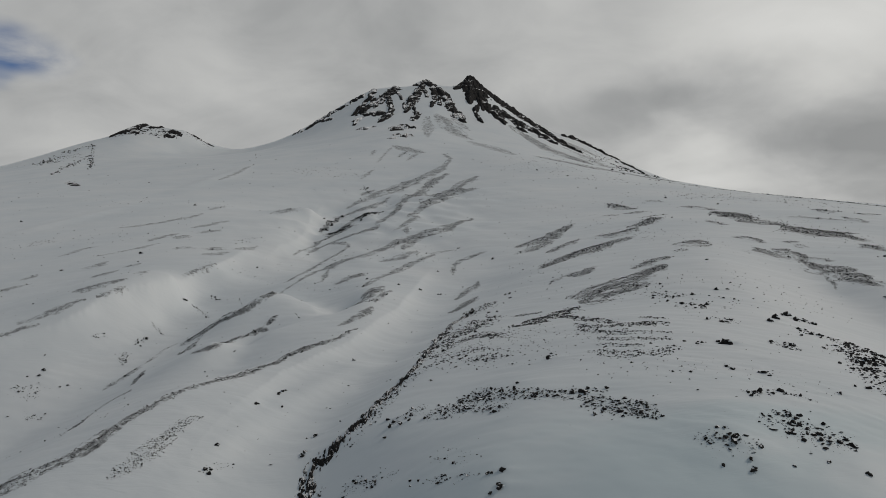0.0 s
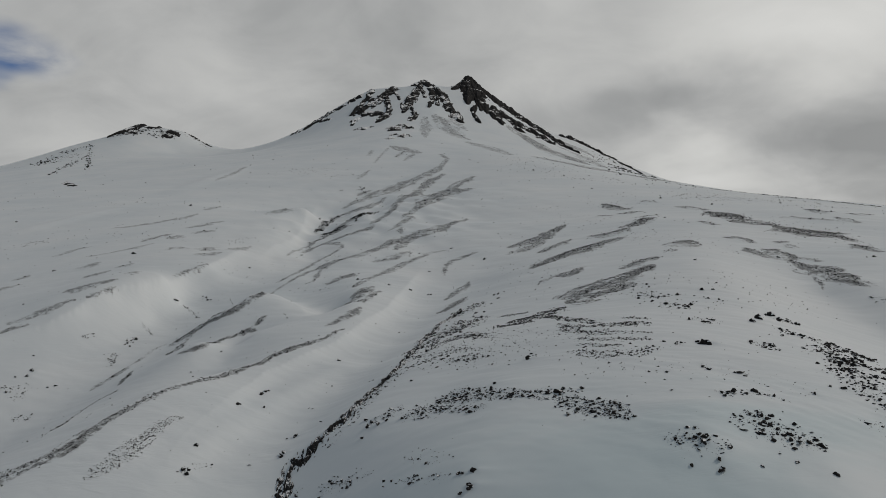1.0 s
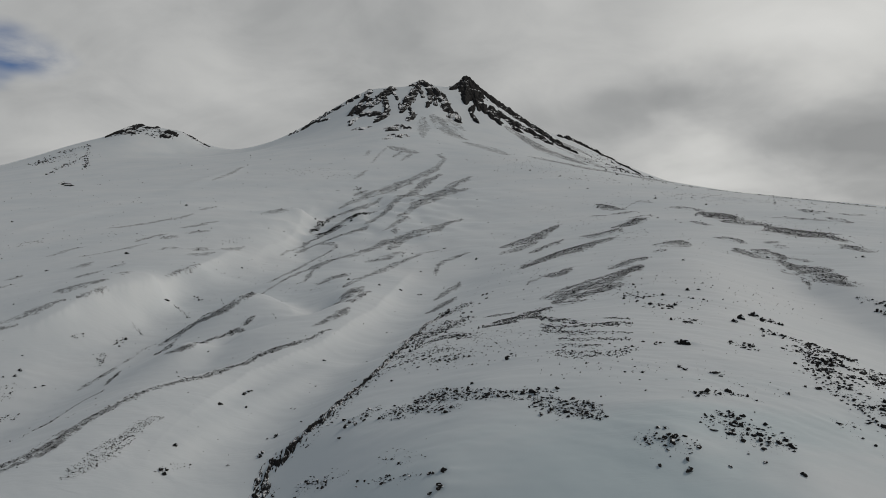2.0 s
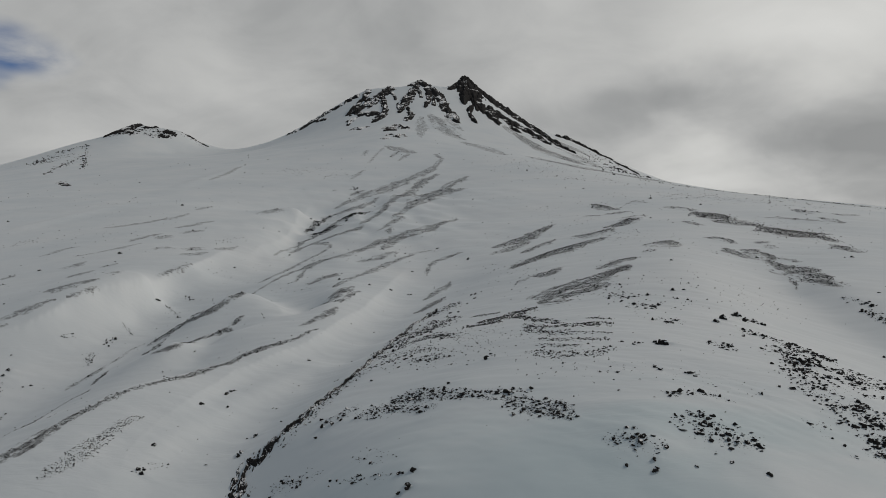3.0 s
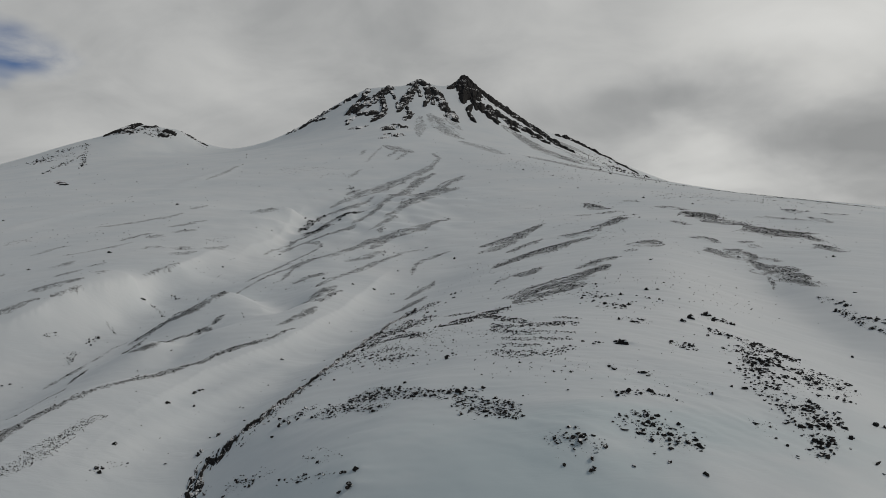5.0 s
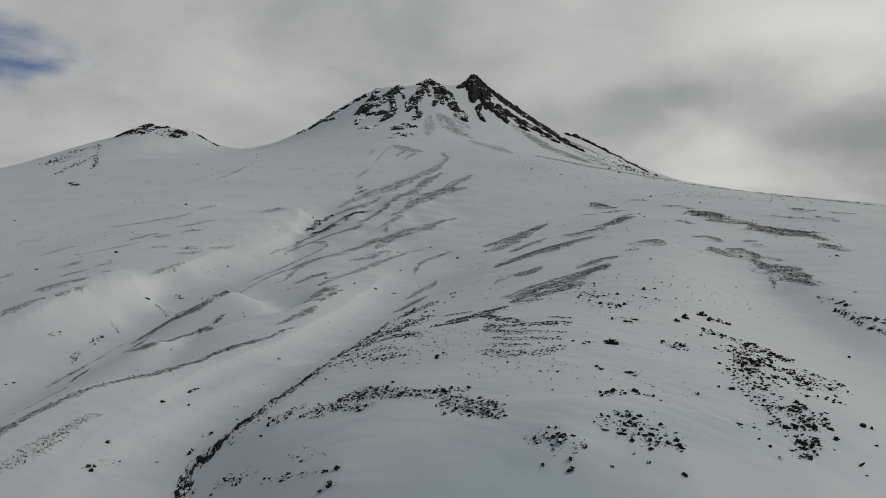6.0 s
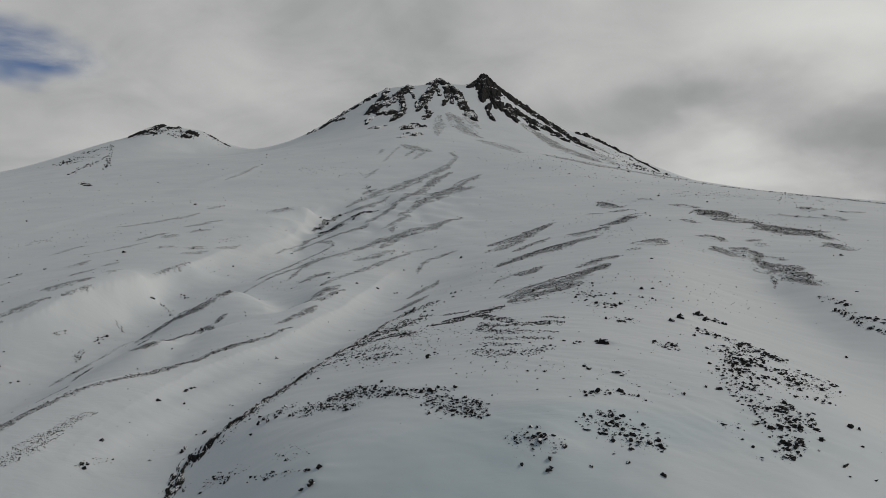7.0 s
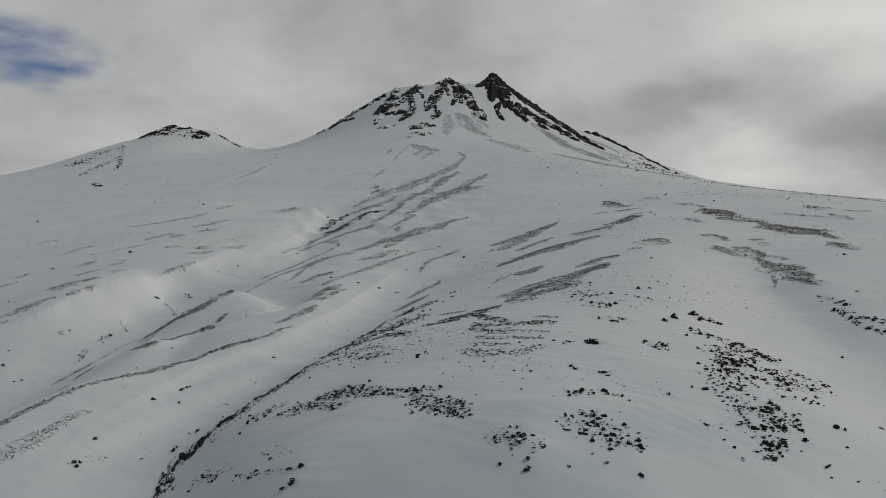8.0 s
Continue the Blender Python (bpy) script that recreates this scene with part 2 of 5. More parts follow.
SPINES["summit_back"] = [(-300, 2700, 250), (100, 2750, 260), (500, 2650, 150), (-900, 2900, 150)]
# saddle and the blunt cone beside it
SPINES["saddle"] = [(-600, 2320, 270), (-728, 2420, 265)]
SPINES["blunt_cone"] = [(-1050, 2190, 290), (-1010, 2205, 316), (-963, 2228, 337.6), (-905, 2235, 333), (-849, 2230, 323), (-821, 2230, 319), (-785, 2235, 297), (-745, 2240, 272)]
SPINES["flank_west"] = [(-1075, 2150, 281), (-1120, 2060, 245), (-1190, 1930, 182), (-1300, 1850, 150), (-1420, 1800, 128), (-1600, 1800, 120)]
SPINES["below_saddle"] = [(-400, 1985, 268), (-480, 1975, 243), (-560, 2000, 222), (-700, 2060, 222), (-790, 2100, 240)]
SPINES["below_shoulder"] = [(285, 2100, 312), (395, 2050, 255), (510, 1985, 188), (585, 1940, 147)]
SPINES["face_west"] = [(-863, 1731, 182), (-700, 1700, 190), (-620, 1350, 130), (-900, 1350, 105), (-480, 1600, 185), (-1000, 1000, 40)]
# land all round, falling away from the mountain
SPINES["round_about"] = [(0, 0, -26), (-300, 0, -90), (300, 0, -36), (0, -500, -120), (-1500, 0, -260), (1500, 0, -90), (0, -2500, -420), (-4000, -2000, -600), (4000, -2000, -520), (-4500, 2000, -250), (4500, 2000, -200), (-2000, 4300, -300), (0, 4600, -300), (2500, 4200, -260), (1500, 1600, -10), (-2200, 1500, -40), (0, -4700, -600)]


def hash01(ix, iy, seed):
    h = (ix.astype(np.int64) * 374761393 + iy.astype(np.int64) * 668265263 + seed * 974634777) & 0xFFFFFFFF
    h = ((h ^ (h >> 13)) * 1274126177) & 0xFFFFFFFF
    return ((h ^ (h >> 16)) & 0xFFFF) / 65535.0


def soft_noise(x, y, seed=0):
    """Gradient noise, about -0.7 to 0.7."""
    ix, iy = np.floor(x), np.floor(y)
    fx, fy = x - ix, y - iy
    u, v = fx * fx * fx * (fx * (fx * 6 - 15) + 10), fy * fy * fy * (fy * (fy * 6 - 15) + 10)

    def corner(dx, dy):
        a = hash01(ix + dx, iy + dy, seed) * 6.28318
        return np.cos(a) * (fx - dx) + np.sin(a) * (fy - dy)

    low = corner(0, 0) * (1 - u) + corner(1, 0) * u
    high = corner(0, 1) * (1 - u) + corner(1, 1) * u
    return low * (1 - v) + high * v


def layers(x, y, octaves, seed=0, gain=0.5, ridged=False):
    total, amp = 0.0, 1.0
    for k in range(octaves):
        n = soft_noise(x * 2**k + 17.3 * k, y * 2**k - 9.1 * k, seed + k)
        total = total + amp * (0.5 - 2 * np.abs(n) if ridged else n)
        amp *= gain
    return total


def spine_samples():
    rows = []
    for line in SPINES.values():
        for (a, b) in zip(line, line[1:]):
            a, b = np.array(a, float), np.array(b, float)
            reach = np.hypot(*(a + b)[:2] / 2)
            n = max(1, int(np.hypot(*(b - a)[:2]) / max(9.0, 0.06 * reach)))
            if line is SPINES["round_about"] or line is SPINES["side_west"] or line is SPINES["face_west"] or line is SPINES["summit_face"]:
                n = 1
            rows += [a + (b - a) * k / n for k in range(n)]
        rows.append(np.array(line[-1], float))
    return np.array(rows)


KNOTS = spine_samples()
ROUND = 1.6 + 0.006 * np.hypot(KNOTS[:, 0], KNOTS[:, 1])


def knit():
    """Weights of a smooth sheet through the lines."""
    n = len(KNOTS)
    d = np.sqrt((KNOTS[:, None, 0] - KNOTS[None, :, 0]) ** 2 + (KNOTS[:, None, 1] - KNOTS[None, :, 1]) ** 2 + ROUND[None, :] ** 2)
    d -= np.diag(0.12 * ROUND)
    p = np.c_[np.ones(n), KNOTS[:, :2] / 1000]
    full = np.block([[d, p], [p.T, np.zeros((3, 3))]])
    return np.linalg.lstsq(full, np.r_[KNOTS[:, 2], 0, 0, 0], rcond=None)[0]


WEIGHTS = knit()


def large_form(x, y):
    x, y = np.asarray(x, float), np.asarray(y, float)
    out = WEIGHTS[-3] + WEIGHTS[-2] * x / 1000 + WEIGHTS[-1] * y / 1000
    for (kx, ky, _), r, w in zip(KNOTS, ROUND, WEIGHTS):
        out = out + w * np.sqrt((x - kx) ** 2 + (y - ky) ** 2 + r * r)
    return out


def drift(x, y):
    """Wind-laid unevenness of the snow: long low swells near by, broader ones far off."""
    r = np.hypot(x, y)
    near = np.clip(r / 110, 0, 1) * np.exp(-r / 900)
    far = np.clip((r - 350) / 700, 0, 1)
    u, v = 0.94 * x - 0.34 * y, 0.34 * x + 0.94 * y
    swell = near * (0.55 * layers(u / 34, v / 17, 2, 3) + 0.20 * layers(u / 13, v / 4.2, 3, 7))
    # sastrugi on the spur
    spur = np.exp(-(((x - 75) / 60) ** 2) - ((y - 125) / 60) ** 2)
    swell = swell + 0.22 * spur * np.clip(0.35 + 1.6 * soft_noise(x / 28, y / 22, 29), 0, 1) * layers((0.8 * x - 0.6 * y) / 9, (0.6 * x + 0.8 * y) / 2.6, 3, 27)
    broad = far * (1.6 * layers(u / 190, v / 120, 3, 11) + 0.3 * layers(u / 45, v / 28, 2, 15))
    # scoops and bolsters among the runnels of the middle slope
    scour = np.exp(-(((x + 60) / 110) ** 2) - ((y - 740) / 300) ** 2)
    scoops = 5.5 * scour * layers((x + 0.35 * y) / 38, (y - 0.35 * x) / 95, 2, 23)
    return swell + broad + scoops


# snow banks with no stones on them: rise, half width, line along the crest
BANKS = [
    (3.6, 16, ((-468, 738), (-436, 798), (-405, 891))),
    (4.0, 22, ((-410, 1088), (-383, 1235), (-371, 1343))),
    (2.6, 9, ((-73, 700), (-50, 661))),
    (1.3, 5, ((-57, 143), (-51, 166), (-43, 193), (-28, 222))),
]


# breaks of slope: (height, reach, whether both sides fall or only the right-hand one, line); metres
CREASES = []
CREASES.append((3.6, 12, 0, ((-264, 281), (-232, 300), (-203, 317), (-194, 323), (-184, 329), (-176, 340), (-174, 349), (-170, 357), (-165, 366), (-159, 372), (-151, 384), (-151, 417), (-143, 435), (-144, 485), (-145, 532))))
CREASES.append((1.5, 8, 1, ((-94, 386), (-74, 339), (-62, 325), (-47, 281))))
CREASES.append((1.2, 6, 1, ((-116, 319), (-104, 321), (-94, 323), (-89, 331), (-94, 386))))
CREASES.append((0.9, 5, 1, ((-93, 260), (-85, 265), (-85, 292), (-79, 297), (-75, 297))))
CREASES.append((0.7, 5, 1, ((-95, 146), (-90, 150), (-85, 154), (-81, 164), (-79, 173), (-75, 183), (-70, 191), (-64, 204), (-58, 217), (-49, 237), (-33, 265))))
CREASES.append((2.0, 9, 0, ((-55, 149), (-57, 156), (-57, 163), (-56, 172), (-53, 186), (-49, 212), (-42, 227), (-33, 248), (-27, 276), (-19, 301), (-14, 359), (-7, 421))))
CREASES.append((3.4, 16, 0, ((-131, 500), (-131, 537), (-132, 622), (-143, 738), (-154, 813), (-166, 960))))
CREASES.append((2.0, 10, 0, ((-52, 677), (-65, 693), (-96, 886), (-87, 927), (-66, 965))))


# how far the ground stands up under the strips, at most
STRIP_RISE = {"runnel": 2.4, "slope": 1.2, "ridge": 0.7, "west": 0.6}


def crests(x, y):
    """Low swells of ground under the stony streaks, which the wind keeps bare."""
    x, y = np.atleast_1d(x), np.atleast_1d(y)
    out = np.zeros(np.shape(x))
    for area, most in STRIP_RISE.items():
        for tone, nodes in STRIPS.get(area, ()):
            pts = np.array(nodes, float)
            half = float(pts[:, 2].mean())
            reach = 1.3 * half + 2.0
            lo, hi = pts[:, :2].min(0) - 2.5 * reach, pts[:, :2].max(0) + 2.5 * reach
            inside = (x > lo[0]) & (x < hi[0]) & (y > lo[1]) & (y < hi[1])
            if np.any(inside):
                d, u = along(x[inside], y[inside], pts[:, :2])
                out[inside] += min(most, 0.15 + 0.12 * half) * np.sin(np.pi * np.clip(u, 0.08, 0.92)) * np.exp(-((d / reach) ** 2))
    for high, reach, both, line in CREASES:
        pts = np.array(line, float)
        lo, hi = pts.min(0) - 6 * reach, pts.max(0) + 6 * reach
        inside = (x > lo[0]) & (x < hi[0]) & (y > lo[1]) & (y < hi[1])
        if not np.any(inside):
            continue
        far, whole, side = across(x[inside], y[inside], line)
        fade = np.sin(np.pi * np.clip(far / whole, 0, 1)) ** 0.6
        step = np.sqrt(side * side + (0.06 * reach) ** 2) / reach
        if both:
            out[inside] += high * fade * np.exp(-step)
        else:
            out[inside] -= high * fade * np.where(side < 0, step * np.exp(1.0 - step), 0.0)
    for rise, half, line in BANKS:
        pts = np.array(line, float)
        lo, hi = pts.min(0) - 2.5 * half, pts.max(0) + 2.5 * half
        if np.any((x > lo[0]) & (x < hi[0]) & (y > lo[1]) & (y < hi[1])):
            d, u = along(x, y, line)
            out = out + rise * np.sin(np.pi * np.clip(u, 0.03, 0.97)) ** 0.5 * np.exp(-((d / half) ** 2))
    # tails of drifted snow in the lee of the larger boulders
    for rows in BOULDERS.values():
        for bx, by, width in rows:
            if width < 1.0 or by > 330:
                continue
            u, v = 0.95 * (x - bx) - 0.31 * (y - by), 0.31 * (x - bx) + 0.95 * (y - by)
            tail = np.exp(-((v / (0.45 * width)) ** 2)) * np.clip(u / width, 0, 1) * np.exp(-np.maximum(u, 0) / (3.0 * width))
            out = out + 0.22 * width * tail
    return out


def land(x, y):
    x, y = np.asarray(x, float), np.asarray(y, float)
    return large_form(x, y) + drift(x, y) + crests(x, y).reshape(np.shape(x))
# ---------------------------------------------------------------- where the ground is stony
# loose stones: (half width, stones, least and greatest size, line along the middle); metres
STONY = {}
STONY["spur_face_stones"] = [
    (2.0, 34, 0.23, 0.79, ((-16, 137), (-13, 136), (-9, 134))),
    (0.8, 16, 0.21, 0.63, ((-4, 133), (4, 120))),
    (1.1, 34, 0.19, 0.68, ((-3, 122), (2, 117), (6, 115))),
    (1.4, 12, 0.16, 0.42, ((-2, 134), (8, 117))),
    (1.5, 26, 0.23, 0.7, ((-21, 141), (-16, 139))),
]
STONY["ridge_stones"] = [
    (2.6, 34, 0.39, 1.05, ((-139, 301), (-147, 318))),
    (2.8, 16, 0.33, 1.12, ((-165, 328), (-163, 333))),
    (3.1, 18, 0.42, 1.41, ((-146, 330), (-147, 341))),
    (1.2, 16, 0.35, 1.17, ((-150, 356), (-139, 343))),
    (1.9, 12, 0.4, 1.34, ((-136, 406), (-130, 400))),
    (1.7, 18, 0.48, 1.27, ((-143, 393), (-124, 368))),
]
STONY["ridge_stones_low"] = [
    (4.1, 40, 0.27, 0.91, ((-175, 277), (-170, 281), (-161, 271))),
    (4.9, 22, 0.25, 0.85, ((-155, 256), (-153, 260))),
    (2.0, 16, 0.15, 0.5, ((-53, 150), (-48, 155))),
]
STONY["spur_loose"] = [
    (11.8, 60, 0.23, 1.17, ((72, 271), (79, 239), (83, 210))),
    (10.5, 60, 0.17, 0.84, ((2, 185), (16, 172), (30, 168))),
    (12.2, 40, 0.15, 0.61, ((30, 156), (53, 139))),
    (11.5, 50, 0.13, 0.56, ((49, 144), (64, 137), (75, 131))),
    (10.9, 240, 0.15, 0.59, ((14, 226), (32, 180), (46, 164))),
    (5.1, 70, 0.29, 1.17, ((2, 225), (10, 239), (18, 250))),
    (3.6, 50, 0.23, 0.91, ((2, 185), (11, 195), (16, 185))),
]
STONY["slope_loose"] = [
    (34.2, 60, 0.24, 0.91, ((-131, 456), (-68, 373), (-25, 368))),
    (76.1, 50, 0.44, 1.64, ((-430, 693), (-346, 673), (-238, 605))),
    (82.4, 70, 0.32, 1.22, ((-97, 534), (-34, 499), (6, 498))),
    (70.7, 160, 0.63, 2.16, ((104, 1342), (195, 1117), (271, 890))),
    (50.9, 70, 0.45, 1.7, ((246, 768), (292, 699), (321, 570))),
    (50.6, 40, 0.4, 1.38, ((135, 770), (192, 648))),
    (60.5, 30, 0.71, 2.32, ((-692, 1120), (-520, 1102), (-308, 856))),
    (44.9, 70, 0.69, 2.18, ((-271, 1271), (-138, 1184))),
]
STONY["east_loose"] = [
    (13.1, 60, 0.2, 0.73, ((38, 400), (53, 301), (59, 231))),
    (29.8, 110, 0.23, 0.87, ((123, 479), (136, 358), (157, 313))),
    (22.9, 70, 0.18, 0.72, ((95, 280), (113, 245), (137, 234))),
    (24.6, 110, 0.27, 1.02, ((236, 488), (234, 421), (219, 348))),
    (49.5, 130, 0.49, 1.59, ((259, 809), (340, 755), (396, 683))),
    (29.4, 40, 0.38, 1.19, ((78, 829), (116, 666), (121, 486))),
]
STONY["cone_stones"] = [
    (29.9, 60, 2.09, 8.7, ((-985, 2112), (-946, 2161), (-903, 2183))),
    (30.0, 80, 2.1, 8.76, ((-912, 2170), (-865, 2176), (-819, 2183))),
    (27.4, 70, 1.94, 7.43, ((-1061, 1851), (-1079, 1985), (-1034, 2024), (-1010, 2028))),
    (89.9, 70, 1.83, 5.48, ((-1030, 1813), (-1010, 1886), (-982, 1952))),
    (14.4, 70, 1.71, 5.7, ((-845, 1526), (-931, 1765), (-969, 1910))),
    (7.0, 50, 1.82, 6.96, ((-1012, 2028), (-942, 1877), (-783, 1550))),
    (6.1, 14, 1.24, 5.16, ((-709, 1325), (-643, 1227))),
]
STONY["high_loose"] = [
    (43.1, 120, 2.31, 7.59, ((463, 2096), (493, 2065), (516, 2024), (364, 1238))),
    (99.9, 90, 1.6, 4.81, ((403, 2035), (459, 1989), (457, 1735))),
    (24.3, 220, 0.9, 2.88, ((329, 1113), (432, 1147), (452, 719))),
]
STONY["runnel_loose"] = [
    (6.2, 30, 0.78, 2.58, ((-125, 1089), (-111, 1042))),
    (1.9, 22, 0.72, 2.72, ((-87, 745), (-95, 865), (-77, 744))),
    (13.5, 48, 1.07, 2.85, ((-823, 2213), (-777, 2223), (-727, 2201))),
]
STONY["west_loose"] = [
    (17.1, 18, 0.54, 1.63, ((-402, 675), (-373, 662))),
    (12.6, 20, 0.46, 1.39, ((-161, 546), (-152, 595))),
]
# stony strips that the wind keeps bare: (how stony, 0 to 1, nodes of the middle line (x, y, half width)); metres
STRIPS = {}
STRIPS["runnel"] = [
    (0.8, ((1.0, 1377.0, 3.4), (14.0, 1312.0, 4.3), (4.0, 1236.0, 6.1), (-13.0, 1185.0, 12.7), (-31.0, 1135.0, 12.8), (-56.0, 1083.0, 15.1), (-79.0, 1040.0, 16.5), (-102.0, 1012.0, 13.0), (-113.0, 966.0, 8.3), (-127.0, 931.0, 4.2))),
    (0.95, ((6.0, 1153.0, 4.1), (-12.0, 1103.0, 11.0), (-23.0, 1054.0, 8.6), (-32.0, 1010.0, 7.7), (-41.0, 945.0, 16.4), (-50.0, 901.0, 5.4), (-50.0, 805.0, 4.4), (-54.0, 756.0, 4.1), (-61.0, 722.0, 5.1), (-64.0, 675.0, 2.2), (-70.0, 665.0, 6.6), (-81.0, 652.0, 8.0), (-91.0, 643.0, 6.6), (-101.0, 643.0, 5.3), (-111.0, 623.0, 4.5), (-114.0, 586.0, 2.6))),
    (0.7, ((-51.0, 896.0, 6.5), (-53.0, 817.0, 2.9), (-56.0, 798.0, 4.2))),
]
STRIPS["runnel"] += [
    (0.95, ((54.0, 1099.0, 4.7), (35.0, 1057.0, 11.5), (21.0, 1019.0, 10.0), (8.0, 920.0, 37.5), (-3.0, 870.0, 19.2), (-13.0, 821.0, 16.0), (-20.0, 781.0, 6.8), (-26.0, 766.0, 3.5), (-32.0, 728.0, 3.9), (-37.0, 713.0, 1.6))),
    (0.8, ((-23.0, 710.0, 3.2), (-28.0, 714.0, 5.6), (-33.0, 694.0, 4.3), (-38.0, 664.0, 3.7), (-43.0, 637.0, 2.1))),
    (0.8, ((-33.0, 652.0, 1.7), (-34.0, 625.0, 2.5), (-31.0, 608.0, 1.1))),
]
STRIPS["runnel"] += [
    (0.95, ((29.0, 693.0, 1.7), (17.0, 659.0, 4.4), (6.0, 637.0, 8.3), (-4.0, 608.0, 9.9), (-14.0, 594.0, 12.8), (-23.0, 584.0, 13.9), (-32.0, 571.0, 10.3), (-39.0, 546.0, 7.7), (-48.0, 516.0, 4.5), (-54.0, 500.0, 4.1), (-61.0, 491.0, 6.0), (-68.0, 484.0, 7.9), (-75.0, 474.0, 6.0), (-78.0, 459.0, 5.3), (-83.0, 454.0, 1.9), (-85.0, 409.0, 1.0), (-90.1, 389.2, 0.7), (-82.9, 334.5, 0.2))),
    (0.9, ((-22.0, 586.0, 4.0), (-25.0, 563.0, 5.6), (-28.0, 530.0, 3.9), (-30.0, 516.0, 1.6))),
    (0.8, ((-75.0, 968.0, 2.7), (-86.0, 934.0, 8.1), (-98.0, 905.0, 11.1), (-112.0, 898.0, 11.0), (-124.0, 882.0, 7.3), (-133.0, 865.0, 5.5))),
]
STRIPS["runnel"] += [
    (1.0, ((-132.0, 868.0, 2.3), (-132.0, 820.0, 4.4), (-135.0, 807.0, 3.4), (-132.0, 761.0, 4.1), (-132.0, 749.0, 1.3))),
    (0.95, ((-86.0, 819.0, 10.0), (-89.0, 759.0, 12.4), (-97.0, 754.0, 7.7), (-103.0, 737.0, 9.3), (-106.0, 711.0, 17.5), (-110.0, 691.0, 5.1), (-118.0, 662.0, 4.0), (-120.0, 618.0, 1.3), (-118.0, 550.0, 0.6))),
    (0.7, ((-104.0, 1056.0, 5.3), (-114.0, 1039.0, 7.3), (-121.0, 1026.0, 4.0))),
    (0.8, ((-103.0, 639.0, 3.0), (-89.0, 611.0, 4.2), (-80.0, 591.0, 1.4), (-83.0, 571.0, 2.1), (-89.0, 521.0, 2.5), (-90.0, 454.0, 1.7), (-93.0, 413.0, 0.9))),
]
STRIPS["runnel"] += [
    (0.9, ((-6.0, 494.0, 1.3), (-15.0, 461.0, 3.1), (-21.0, 443.0, 3.3), (-26.0, 417.0, 4.3), (-29.0, 401.0, 3.1), (-33.0, 390.0, 1.7), (-36.6, 378.0, 2.6), (-38.0, 362.2, 2.1), (-40.4, 353.9, 1.3))),
    (0.6, ((7.0, 503.0, 3.1), (-2.0, 502.0, 4.1), (-10.0, 497.0, 3.0))),
    (0.6, ((-20.0, 509.0, 2.8), (-25.0, 489.0, 5.9), (-32.0, 475.0, 7.6), (-43.0, 471.0, 3.8))),
    (0.9, ((-49.0, 415.0, 2.9), (-51.2, 395.5, 7.4), (-54.9, 387.3, 5.7), (-59.7, 383.9, 2.0))),
    (0.8, ((-75.0, 454.0, 0.8), (-72.0, 424.0, 2.0), (-70.0, 400.0, 0.7))),
    (0.95, ((-30.2, 349.6, 1.2), (-33.5, 331.4, 5.8), (-34.9, 314.6, 3.2), (-37.0, 306.6, 5.0), (-38.6, 301.4, 1.9))),
]
STRIPS["runnel"] += [
    (0.95, ((-25.1, 334.6, 0.8), (-28.1, 315.8, 1.4), (-31.9, 303.6, 2.9))),
    (0.95, ((-30.3, 295.1, 0.9), (-32.3, 284.5, 2.8), (-34.8, 276.9, 2.4), (-37.7, 273.0, 2.0), (-40.0, 267.8, 0.7))),
    (0.9, ((27.0, 463.0, 2.7), (21.0, 456.0, 4.2), (15.0, 447.0, 4.6), (10.0, 438.0, 3.1), (7.0, 422.0, 1.7), (6.0, 409.0, 1.4), (5.5, 398.8, 0.5))),
    (0.95, ((19.0, 375.8, 0.7), (15.2, 358.3, 3.5), (10.7, 345.0, 2.6), (5.9, 331.3, 0.9))),
    (0.95, ((15.4, 325.5, 1.8), (11.8, 313.5, 4.2), (7.7, 305.8, 3.0), (3.4, 301.4, 1.6))),
]
STRIPS["high"] = [
    (0.58, ((-106.0, 1479.0, 2.8), (-116.0, 1405.0, 3.1), (-122.0, 1308.0, 2.4))),
    (0.77, ((-103.0, 1492.0, 5.2), (-84.0, 1462.0, 16.3), (-62.0, 1425.0, 15.5), (-41.0, 1397.0, 5.9))),
    (0.58, ((-71.0, 1419.0, 5.5), (-81.0, 1391.0, 6.4), (-87.0, 1355.0, 2.8))),
    (0.58, ((-50.0, 1398.0, 4.4), (-59.0, 1363.0, 5.3), (-66.0, 1317.0, 2.7))),
    (0.48, ((-141.0, 1448.0, 4.1), (-142.0, 1393.0, 3.9))),
    (0.67, ((-123.0, 1230.0, 2.4), (-129.0, 1189.0, 5.1), (-134.0, 1155.0, 2.6))),
    (0.58, ((-44.0, 1896.0, 6.1), (-39.0, 1799.0, 17.4), (-35.0, 1616.0, 3.9))),
    (0.67, ((-19.0, 1921.0, 7.4), (2.0, 1879.0, 21.8), (23.0, 1789.0, 24.9), (43.0, 1720.0, 22.1), (65.0, 1674.0, 10.7))),
]
